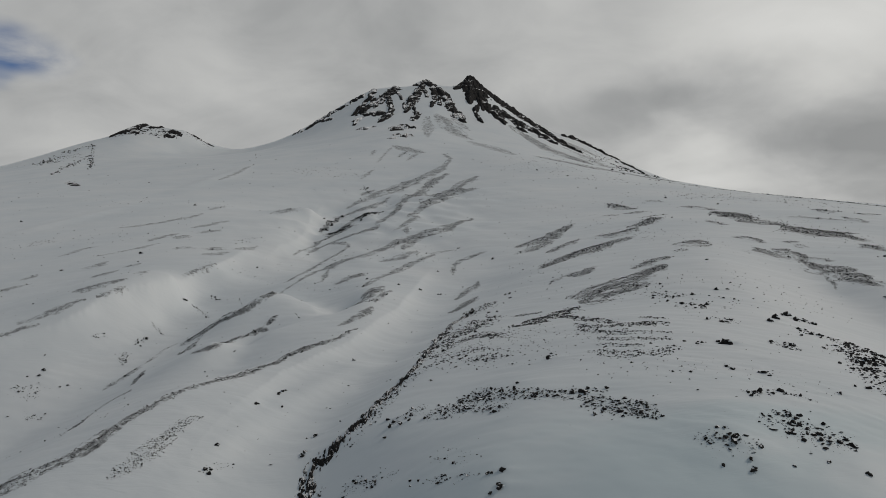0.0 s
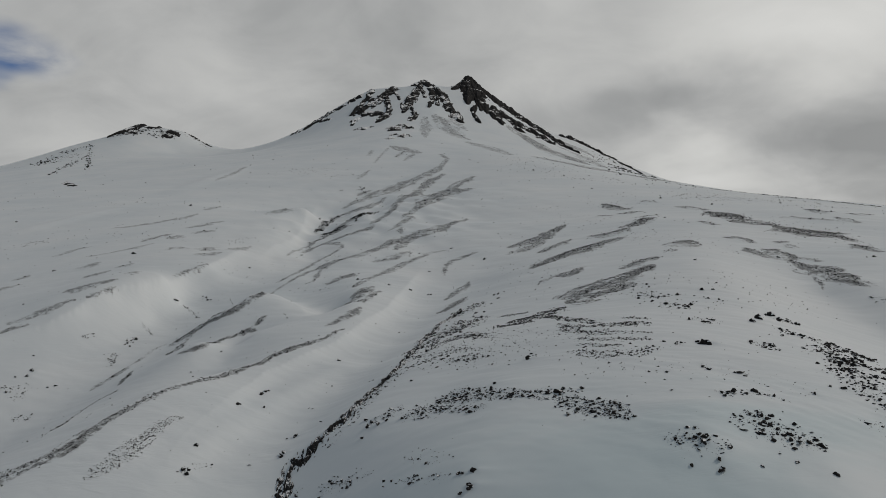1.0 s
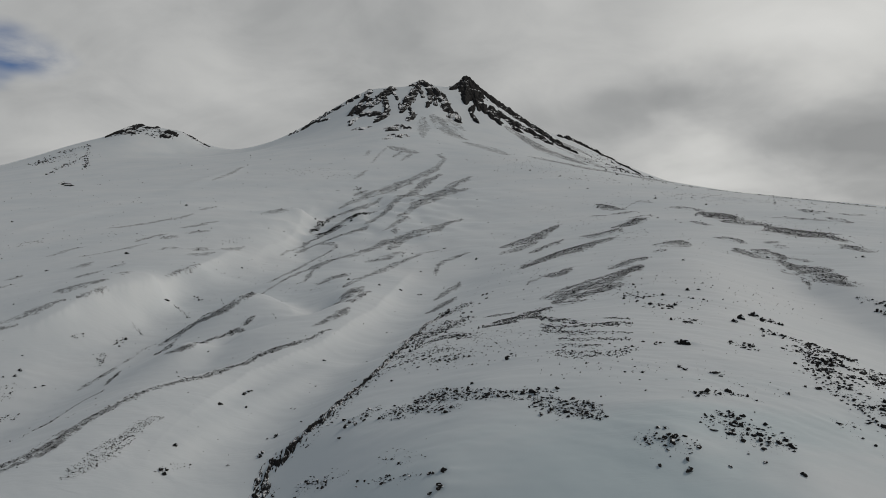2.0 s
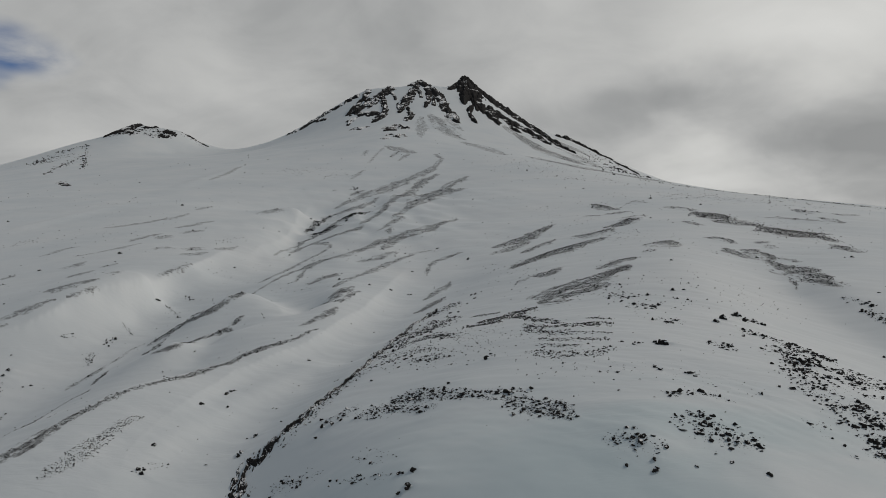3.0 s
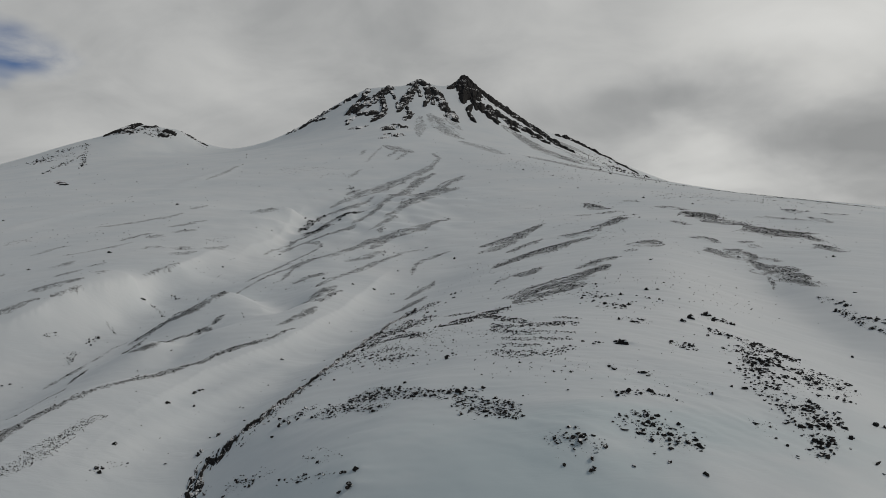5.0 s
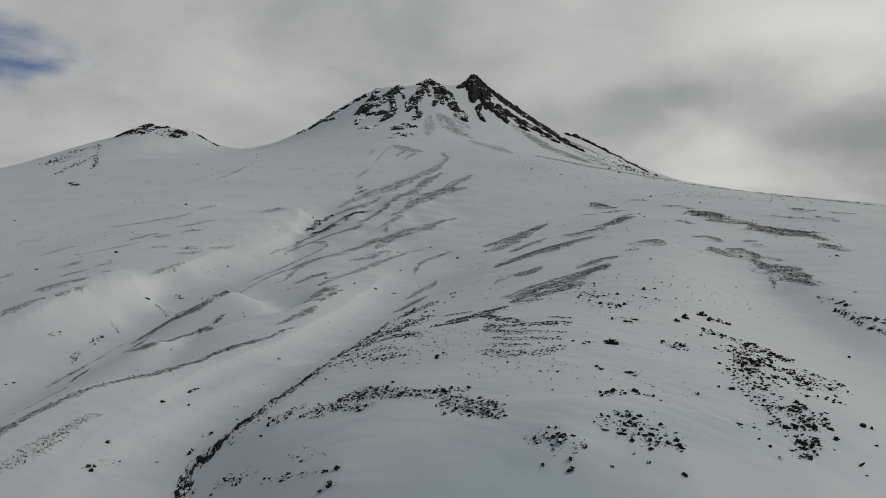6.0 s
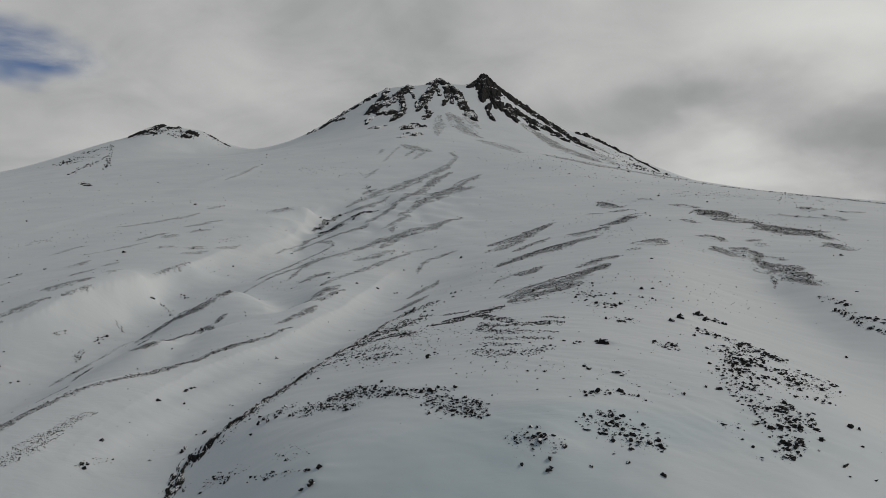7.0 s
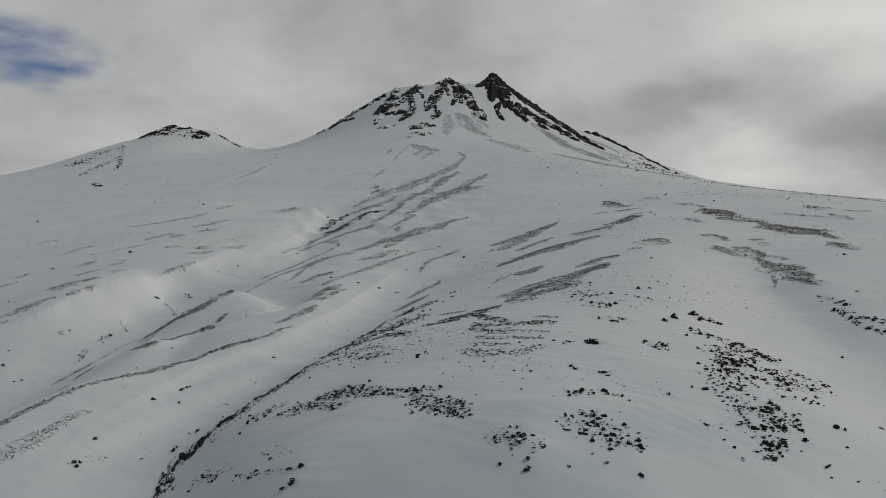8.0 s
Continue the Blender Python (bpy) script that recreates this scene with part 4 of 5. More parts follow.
STRIPS["cluster"] += [
    (0.5, ((46.9, 107.1, 0.6), (48.6, 107.2, 0.4))),
    (0.6, ((46.7, 104.1, 0.5), (47.4, 103.7, 0.6), (47.8, 103.1, 0.4))),
    (0.4, ((45.7, 113.1, 0.5), (46.9, 113.2, 0.7))),
    (0.35, ((73.9, 243.4, 4.0), (76.8, 238.0, 3.8), (79.5, 232.5, 3.1))),
    (0.4, ((72.5, 216.1, 3.7), (76.5, 213.9, 7.4), (80.6, 212.9, 3.7))),
    (0.4, ((73.1, 191.2, 2.1), (76.9, 191.0, 5.0), (80.8, 188.1, 2.1))),
    (0.5, ((103.2, 203.9, 2.6), (108.4, 206.7, 2.5), (110.9, 206.7, 1.3))),
    (0.5, ((95.8, 185.1, 2.3), (99.5, 186.9, 5.3), (101.6, 188.6, 1.6))),
    (0.5, ((80.6, 169.3, 2.0), (82.5, 166.5, 3.5), (82.8, 161.2, 1.3))),
    (0.3, ((91.5, 165.4, 1.4), (95.9, 168.0, 2.5))),
]
STRIPS["cluster"] += [
    (0.3, ((63.2, 141.8, 0.9), (65.2, 140.3, 1.0), (67.5, 138.3, 0.7))),
    (0.3, ((61.3, 161.8, 1.9), (59.6, 163.3, 2.2))),
    (0.75, ((159.0, 237.9, 1.2), (160.3, 234.3, 2.5), (159.3, 227.5, 3.0), (159.0, 222.3, 1.7), (158.2, 219.3, 0.5))),
    (0.6, ((163.7, 225.7, 1.4), (164.9, 223.2, 3.3), (165.9, 218.9, 1.2))),
    (0.7, ((159.6, 218.6, 1.1), (161.3, 217.0, 1.8), (161.5, 213.6, 1.6))),
    (0.6, ((161.2, 252.0, 1.1), (160.4, 245.2, 2.2), (163.0, 242.7, 1.9), (164.3, 237.9, 1.4))),
    (0.33, ((40.7, 111.9, 1.0), (43.7, 110.2, 3.2), (47.1, 108.5, 2.4), (50.9, 107.6, 1.0))),
    (0.33, ((53.6, 116.8, 1.7), (57.4, 114.4, 5.6), (61.4, 112.0, 5.5), (66.5, 110.7, 2.2))),
]
STRIPS["cluster"] += [
    (0.26, ((95.7, 162.3, 2.4), (92.2, 144.7, 5.8), (90.7, 128.8, 5.1), (89.4, 118.7, 3.6), (86.8, 111.7, 0.7))),
    (0.3, ((104.9, 160.9, 3.2), (106.8, 151.7, 8.1), (117.7, 157.8, 2.8))),
]
STRIPS["rock"] = [
    (1.0, ((-131.0, 871.0, 2.5), (-132.0, 820.0, 4.4), (-135.0, 807.0, 3.4), (-132.0, 761.0, 4.1), (-132.0, 749.0, 1.3))),
    (1.0, ((-89.0, 875.0, 1.5), (-90.0, 816.0, 16.7), (-87.0, 748.0, 1.9))),
    (0.9, ((-102.0, 738.0, 4.0), (-106.0, 711.0, 14.6), (-110.0, 691.0, 3.7))),
]
# jagged rock outcrop along the rim of the spur: nodes as above
OUTCROP = [
    ((-29.3, 139, 1.2), (-29.6, 146.5, 1.5), (-29.2, 151.2, 1.7), (-25.2, 154.6, 1.9)),
    ((-25.2, 154.6, 1.9), (-21.9, 156.7, 2.1), (-18.8, 162.2, 1.9), (-15.8, 171.2, 1.5), (-12.9, 181, 1.1)),
    ((-12.9, 181, 1.1), (-10.4, 185.6, 1.0), (-8.4, 190.5, 1.0), (-5, 214, 1.2), (-2.5, 238, 1.4)),
    ((-2.5, 238, 1.4), (0.5, 255, 1.3), (4, 267, 1.2), (12, 287, 1.0)),
]
# boulders that stand out singly: (x, y, width); metres
BOULDERS = {}
BOULDERS["near"] = [
    (64.3, 103.2, 0.93), (47.2, 103.8, 0.95), (53.7, 104.5, 0.6), (59.6, 105.6, 0.7), (43.2, 105.3, 0.7), (47.6, 105.8, 1.05),
    (50.1, 107.8, 0.98), (65.8, 109.9, 0.9), (46.3, 109.0, 1.08), (58.2, 110.6, 0.91), (46.6, 110.2, 1.27), (61.1, 111.0, 1.0),
    (9.3, 110.4, 1.28), (65.8, 112.2, 1.1), (42.5, 111.1, 0.74), (57.0, 112.4, 1.39), (81.9, 114.1, 0.65), (7.7, 110.1, 0.84),
    (9.1, 110.9, 1.03), (45.3, 113.4, 0.75), (93.4, 115.8, 0.56), (9.8, 113.7, 1.04), (89.9, 116.2, 1.51), (7.6, 114.1, 0.76),
    (91.1, 116.6, 1.32), (88.8, 116.5, 1.04), (64.5, 116.4, 0.86), (9.9, 113.6, 1.05), (8.1, 113.8, 0.67), (60.3, 117.1, 1.06),
]
BOULDERS["near_b"] = [
    (95.8, 119.7, 1.36), (59.5, 118.2, 1.16), (93.7, 123.0, 1.19), (92.6, 124.6, 1.11), (1.9, 122.5, 0.61), (94.0, 125.7, 1.12),
    (106.2, 126.9, 0.72), (104.8, 127.3, 1.13), (97.8, 127.1, 0.92), (-4.5, 124.6, 0.72), (1.8, 122.7, 0.52), (56.7, 126.2, 0.93),
    (-6.0, 124.9, 0.62), (27.5, 125.4, 0.94), (98.0, 129.0, 0.94), (92.8, 128.8, 1.25), (94.1, 129.7, 1.47),
]
BOULDERS["crown"] = [
    (95.7, 130.9, 1.16), (76.0, 131.3, 1.18), (-6.1, 126.9, 0.75), (34.3, 130.1, 0.97), (84.1, 136.0, 1.21), (81.7, 136.5, 0.78),
    (118.8, 138.0, 1.11), (32.4, 136.2, 1.01), (27.3, 136.1, 1.47), (25.6, 136.3, 1.24), (28.9, 137.4, 1.25), (20.9, 137.1, 1.03),
    (18.9, 139.1, 1.04), (59.8, 142.2, 1.05), (47.2, 141.6, 0.58), (59.1, 143.9, 1.29), (104.3, 146.1, 1.3), (102.8, 147.8, 1.31),
    (96.6, 150.3, 1.09), (112.0, 152.1, 1.35), (16.1, 149.1, 1.11), (-51.4, 150.2, 1.12), (-12.5, 147.5, 0.87), (93.4, 153.9, 1.37),
    (-51.4, 151.7, 0.75), (-9.2, 149.2, 0.88), (-7.3, 149.4, 0.88), (97.7, 155.6, 1.88), (95.0, 156.1, 1.89), (-11.6, 150.3, 1.64),
]
BOULDERS["crown_b"] = [
    (97.3, 158.9, 1.8), (-51.7, 150.4, 0.64), (-52.5, 151.2, 1.16), (-12.3, 153.9, 1.16), (103.7, 162.7, 1.18), (66.5, 162.9, 3.18),
    (67.6, 163.0, 1.59), (-52.8, 161.0, 0.8), (-47.6, 155.7, 0.53), (65.4, 164.4, 1.34), (-32.4, 158.1, 1.21), (57.9, 165.6, 0.95),
    (49.8, 165.3, 0.68), (-32.3, 160.0, 1.49), (25.3, 165.5, 1.78), (-53.2, 161.1, 0.96), (115.1, 175.7, 1.13),
]
BOULDERS["upper"] = [
    (-31.5, 170.7, 1.59), (93.3, 179.9, 1.02), (98.3, 184.3, 1.64), (-50.2, 185.7, 0.92), (-74.8, 179.3, 0.76), (72.9, 191.0, 1.09),
    (91.0, 193.2, 2.03), (-50.5, 185.6, 1.1), (141.3, 197.4, 1.26), (-43.9, 187.6, 0.79), (95.0, 198.2, 2.72), (-46.7, 195.3, 0.96),
    (-46.2, 198.2, 1.14), (-46.7, 196.2, 1.16), (-45.5, 198.9, 0.84), (103.9, 209.9, 2.87), (162.5, 214.9, 1.37), (0.2, 206.6, 1.54),
    (161.1, 216.4, 1.38), (82.3, 215.6, 1.92), (163.2, 222.1, 1.41), (84.4, 234.5, 1.71), (-30.1, 231.1, 1.35), (98.3, 239.6, 1.35),
    (-47.3, 231.0, 0.97), (94.7, 240.2, 1.74), (2.3, 250.5, 1.86), (81.6, 260.5, 1.48),
]
BOULDERS["middle"] = [
    (-164.8, 260.2, 1.07), (21.1, 270.0, 1.1), (18.0, 272.0, 1.11), (-119.2, 272.2, 1.12), (-170.2, 276.1, 1.13), (-153.0, 280.9, 1.15),
    (12.5, 283.7, 2.08), (12.1, 282.2, 1.62), (167.1, 286.8, 1.63), (-173.7, 287.9, 0.94), (-168.9, 288.5, 2.13), (-130.8, 283.4, 1.2),
    (-169.7, 293.3, 1.44), (28.7, 295.5, 1.45), (112.9, 298.0, 1.45), (-81.3, 297.0, 1.49), (27.7, 306.0, 1.25), (29.4, 305.4, 1.25),
    (-170.3, 294.2, 2.25), (-25.8, 319.8, 1.3), (204.6, 322.0, 1.83), (-178.5, 309.5, 1.05), (164.4, 331.0, 1.61), (-143.1, 326.9, 1.38),
    (-144.4, 337.3, 1.99), (-1.1, 351.6, 1.15), (-2.4, 351.1, 1.44), (-11.9, 356.8, 1.74), (-23.2, 360.1, 1.76), (-126.5, 369.1, 1.54),
]
BOULDERS["middle_b"] = [
    (-41.3, 379.0, 1.54), (-144.1, 385.4, 2.2), (-138.7, 385.7, 1.29), (-144.0, 387.4, 2.59), (-3.0, 411.7, 1.34), (30.8, 430.7, 2.8),
    (-125.4, 468.8, 1.91),
]
BOULDERS["far"] = [
    (-264.0, 481.5, 2.35), (271.9, 492.2, 1.2), (-11.8, 501.3, 1.63), (11.5, 505.0, 2.05), (-220.5, 508.2, 3.3), (-110.8, 570.8, 2.32),
    (250.7, 637.4, 2.58), (230.6, 723.6, 2.93), (273.1, 737.2, 2.39), (-86.6, 741.8, 3.61), (-83.2, 755.2, 4.89), (-127.4, 759.3, 4.93),
    (-128.5, 808.9, 4.59), (-141.7, 828.9, 4.03), (-508.0, 839.1, 3.4), (-306.4, 862.3, 3.49), (-126.5, 877.1, 4.26), (185.5, 1039.0, 3.36),
    (149.3, 1113.7, 3.6), (297.6, 1155.1, 4.66),
]
# rock ribs of the high cones: (boldness, raggedness, nodes of the middle line (x, y, half width)); metres
RIBS = {}
RIBS["peak"] = [
    (1.3, 0.05, ((85, 2217, 20.1), (79, 2176, 24.4), (82, 2131, 23.5), (82, 2090, 16.6), (77, 2045, 6.4))),
    (1.3, 0.1, ((96, 2213, 20.2), (188, 2161, 31.4), (213, 2139, 31.1), (244, 2126, 30.9), (275, 2108, 26.8), (297, 2073, 22.6))),
    (1.1, 0.3, ((98, 2184, 24.7), (110, 2142, 28.6), (115, 2107, 19.0))),
    (1.0, 0.5, ((297, 2073, 22.6), (314, 2009, 18.3), (336, 1975, 14.4))),
    (1.0, 0.45, ((106, 2087, 14.1), (124, 2062, 25.6), (142, 2036, 28.6), (159, 2003, 17.7), (172, 1947, 5.2))),
]
RIBS["peak"] += [
    (1.0, 0.55, ((157, 2072, 18.8), (190, 2042, 25.9), (217, 2010, 29.2), (248, 1999, 29.0), (274, 1955, 24.9), (295, 1886, 13.7))),
    (0.9, 0.5, ((102, 2045, 4.7), (92, 2003, 8.0), (96, 1955, 8.1), (107, 1919, 5.3))),
    (0.9, 0.6, ((318, 1964, 10.7), (335, 1923, 14.0), (354, 1899, 13.9), (367, 1868, 6.8))),
    (1.0, 0.5, ((373, 2142, 11.7), (397, 2154, 19.7), (441, 2135, 11.7), (465, 2120, 15.6), (487, 2110, 7.8))),
    (0.7, 0.6, ((486, 2094, 7.7), (521, 2110, 7.8), (536, 2068, 9.6), (560, 2054, 7.6), (580, 2016, 3.8))),
    (0.9, 0.5, ((36, 2132, 7.3), (51, 2171, 19.0), (69, 2200, 13.9))),
]
RIBS["peak"] += [
    (0.7, 0.8, ((210, 1946, 10.6), (224, 1932, 10.5))),
]
RIBS["middle"] = [
    (1.1, 0.35, ((-76, 2167, 15.6), (-56, 2185, 15.6), (-36, 2146, 15.6))),
    (1.0, 0.5, ((-62, 2139, 11.4), (-77, 2073, 14.0), (-89, 2014, 15.3), (-98, 1965, 13.8), (-104, 1937, 6.1))),
    (0.9, 0.6, ((-80, 1961, 6.7), (-71, 1918, 10.8), (-78, 1865, 7.0))),
    (1.0, 0.45, ((-17, 2122, 11.5), (0, 2080, 16.1), (11, 2036, 13.7), (22, 1994, 16.7), (35, 1959, 18.3), (45, 1920, 16.0), (58, 1888, 6.5))),
    (0.8, 0.7, ((-32, 2123, 9.4), (-23, 2057, 9.9), (-29, 2007, 8.3), (-35, 1971, 3.3))),
    (0.7, 0.8, ((-54, 2100, 6.9), (-48, 2047, 5.1))),
    (0.7, 0.7, ((-10, 2052, 4.9), (-10, 1997, 4.8))),
]
RIBS["west"] = [
    (0.8, 0.5, ((-444, 2102, 7.7), (-411, 2095, 15.4), (-388, 2117, 15.5))),
    (0.9, 0.5, ((-388, 2117, 15.5), (-358, 2133, 23.4), (-330, 2136, 23.4), (-305, 2131, 15.6))),
    (0.8, 0.6, ((-306, 2139, 15.6), (-282, 2143, 15.7), (-249, 2155, 15.7))),
    (0.6, 0.8, ((-383, 2127, 7.8), (-351, 2088, 9.6), (-324, 2057, 7.3))),
    (0.9, 0.6, ((-215, 2182, 10.7), (-218, 2108, 12.2), (-231, 2067, 12.9), (-248, 2028, 13.6), (-256, 2003, 6.8))),
    (1.0, 0.5, ((-148, 2151, 15.1), (-163, 2097, 22.5), (-184, 2065, 26.1), (-209, 2035, 22.2), (-232, 2005, 14.6))),
]
RIBS["west"] += [
    (1.0, 0.5, ((-161, 2065, 6.4), (-150, 2008, 9.4), (-145, 1956, 10.3), (-154, 1914, 14.5), (-169, 1877, 6.4))),
    (0.7, 0.9, ((-231, 1994, 10.9), (-193, 1968, 14.2), (-146, 1935, 10.5))),
    (0.7, 0.8, ((-226, 1953, 7.1), (-238, 1936, 11.4), (-239, 1894, 5.7))),
    (0.6, 0.8, ((-221, 1831, 10.0), (-199, 1819, 9.9), (-183, 1829, 6.6))),
    (1.1, 0.5, ((-116, 1738, 12.6), (-104, 1793, 22.7), (-89, 1774, 16.0))),
    (0.9, 0.7, ((-103, 1643, 11.9), (-83, 1617, 17.5), (-70, 1618, 8.8))),
    (0.6, 0.8, ((-115, 1586, 7.2), (-108, 1583, 5.7))),
    (0.7, 0.8, ((-137, 2104, 5.4), (-121, 2042, 6.8))),
]
RIBS["blunt"] = [
    (0.8, 0.4, ((-1004, 2119, 3.8), (-988, 2168, 5.8))),
    (0.8, 0.5, ((-976, 2156, 12.8), (-964, 2185, 21.5), (-947, 2213, 17.3))),
    (0.6, 0.8, ((-957, 2138, 8.4), (-943, 2152, 12.7))),
    (0.6, 0.6, ((-919, 2199, 8.6), (-892, 2222, 11.0))),
    (0.8, 0.5, ((-847, 2201, 11.8), (-831, 2197, 11.8))),
    (0.5, 0.6, ((-800, 2237, 10.7), (-774, 2256, 10.7), (-741, 2254, 6.4))),
    (0.6, 0.7, ((-851, 2165, 9.6), (-841, 2171, 9.4))),
]
RIBS["shoulder"] = [
    (0.5, 0.9, ((-697, 1303, 4.5), (-669, 1266, 8.3), (-648, 1238, 4.8))),
]


def along(x, y, line):
    """Distance from a line of points, and how far along it the nearest place lies, 0 to 1."""
    best, where = np.full(np.shape(x), 1e9), np.zeros(np.shape(x))
    line = np.array(line, float)
    lengths = np.hypot(*(line[1:] - line[:-1]).T)
    run, whole = 0.0, max(lengths.sum(), 1e-6)
    for a, b, size in zip(line, line[1:], lengths):
        u = np.clip(((x - a[0]) * (b[0] - a[0]) + (y - a[1]) * (b[1] - a[1])) / max(size * size, 1e-6), 0, 1)
        d = np.hypot(x - a[0] - u * (b[0] - a[0]), y - a[1] - u * (b[1] - a[1]))
        where = np.where(d < best, (run + u * size) / whole, where)
        best = np.minimum(best, d)
        run += size
    return best, where


def across(x, y, line):
    """Metres along a line of points, its whole length, and the metres to one side (left plus)."""
    best, run = np.full(np.shape(x), 1e9), 0.0
    far, side = np.zeros(np.shape(x)), np.zeros(np.shape(x))
    line = np.array(line, float)
    for a, b in zip(line, line[1:]):
        v = b - a
        size = max(float(np.hypot(*v)), 1e-6)
        u = np.clip(((x - a[0]) * v[0] + (y - a[1]) * v[1]) / (size * size), 0, 1)
        d = np.hypot(x - a[0] - u * v[0], y - a[1] - u * v[1])
        near = d < best
        best = np.minimum(best, d)
        turn = np.where(v[0] * (y - a[1]) - v[1] * (x - a[0]) >= 0, 1.0, -1.0)
        far, side = np.where(near, run + u * size, far), np.where(near, d * turn, side)
        run += size
    return far, run, side


def stoniness(far, whole, side, half, key, broken):
    """How thickly stones lie about a line, 0 to 1: strands and lobes that thin out at both ends."""
    u = far / whole
    lobes = np.clip(0.85 + 0.9 * soft_noise(far / (5.0 * half + 5.0) + key, 0 * far + key * 0.37, 53), 0.35, 1.45)
    wander = 0.55 * half * soft_noise(far / (6.0 * half + 8.0) + key, 0 * far + 7.7, 57)
    ends = np.clip(0.3 + 3.2 * np.minimum(u, 1.0 - u), 0.3, 1.0)
    fray = 0.5 * half * layers(far / (1.2 * half + 1.5) + key, side / (1.2 * half + 1.5), 2, 43)
    core = np.exp(-(np.abs((side - wander + fray) / (half * lobes * ends)) ** 2.4))
    strand = layers(far / (3.0 * half + 5.0) + key, side / (0.6 * half + 0.4), 3, 41)
    return np.clip((core * (1.0 + broken * strand) - 0.2) / 0.75, 0.0, 1.0)


def strip_place(x, y, nodes):
    """Metres along a strip, its length, how far out from its middle (1: the edge), its half width there."""
    pts = np.array(nodes, float)
    best, run = np.full(np.shape(x), 1e9), 0.0
    far, out, half = np.zeros(np.shape(x)), np.full(np.shape(x), 9.0), np.ones(np.shape(x))
    for k, (a, b) in enumerate(zip(pts, pts[1:])):
        v = (b - a)[:2]
        size = max(float(np.hypot(*v)), 1e-6)
        free = ((x - a[0]) * v[0] + (y - a[1]) * v[1]) / (size * size)
        u = np.clip(free, 0, 1)
        d = np.hypot(x - a[0] - u * v[0], y - a[1] - u * v[1])
        near = d < best
        best = np.minimum(best, d)
        wide = a[2] + (b[2] - a[2]) * u
        turn = np.where(v[0] * (y - a[1]) - v[1] * (x - a[0]) >= 0, 1.0, -1.0)
        past = ((free < -0.04) & (k == 0)) | ((free > 1.04) & (k == len(pts) - 2))
        far = np.where(near, run + u * size, far)
        out = np.where(near, np.where(past, 9.0, turn * d / np.maximum(wide, 0.05)), out)
        half = np.where(near, wide, half)
        run += size
    return far, run, out, half


def strip_cover(x, y, nodes, tone):
    """How thickly stones lie in a strip, 0 to 1, in strands along it."""
    far, whole, out, half = strip_place(x, y, nodes)
    mean = float(np.mean([n[2] for n in nodes]))
    key = nodes[0][0] * 0.71 + nodes[0][1] * 0.13
    fray = 0.5 * layers(far / (2.0 * mean + 1.0) + key, out * 1.3 + key, 3, 43)
    core = np.exp(-(np.abs(out + fray) ** 2.3))
    strand = layers(far / (4.0 * mean + 4.0) + key, out * 1.7, 3, 41)
    return np.clip((core * (1.0 + 1.3 * strand) - 0.2) / 0.6, 0.0, 1.0) * tone


def bareness(x, y):
    """How much gravel shows through the snow, 0 to 1."""
    out = np.zeros(len(x))
    for area, rows in STRIPS.items():
        if area in THIN_AREAS:
            continue
        for tone, nodes in rows:
            pts = np.array(nodes, float)
            reach = 1.6 * pts[:, 2].max() + 0.5
            lo, hi = pts[:, :2].min(0) - reach, pts[:, :2].max(0) + reach
            inside = np.nonzero((x > lo[0]) & (x < hi[0]) & (y > lo[1]) & (y < hi[1]))[0]
            if len(inside):
                out[inside] = np.maximum(out[inside], strip_cover(x[inside], y[inside], nodes, tone))
    return out


# strips of loose stones with snow between
THIN_AREAS = ("gravel", "brow", "crown", "rim", "cluster", "rock")
# ---------------------------------------------------------------- the ground: one sheet to the horizon
CENTRE = (20.0, -30.0)


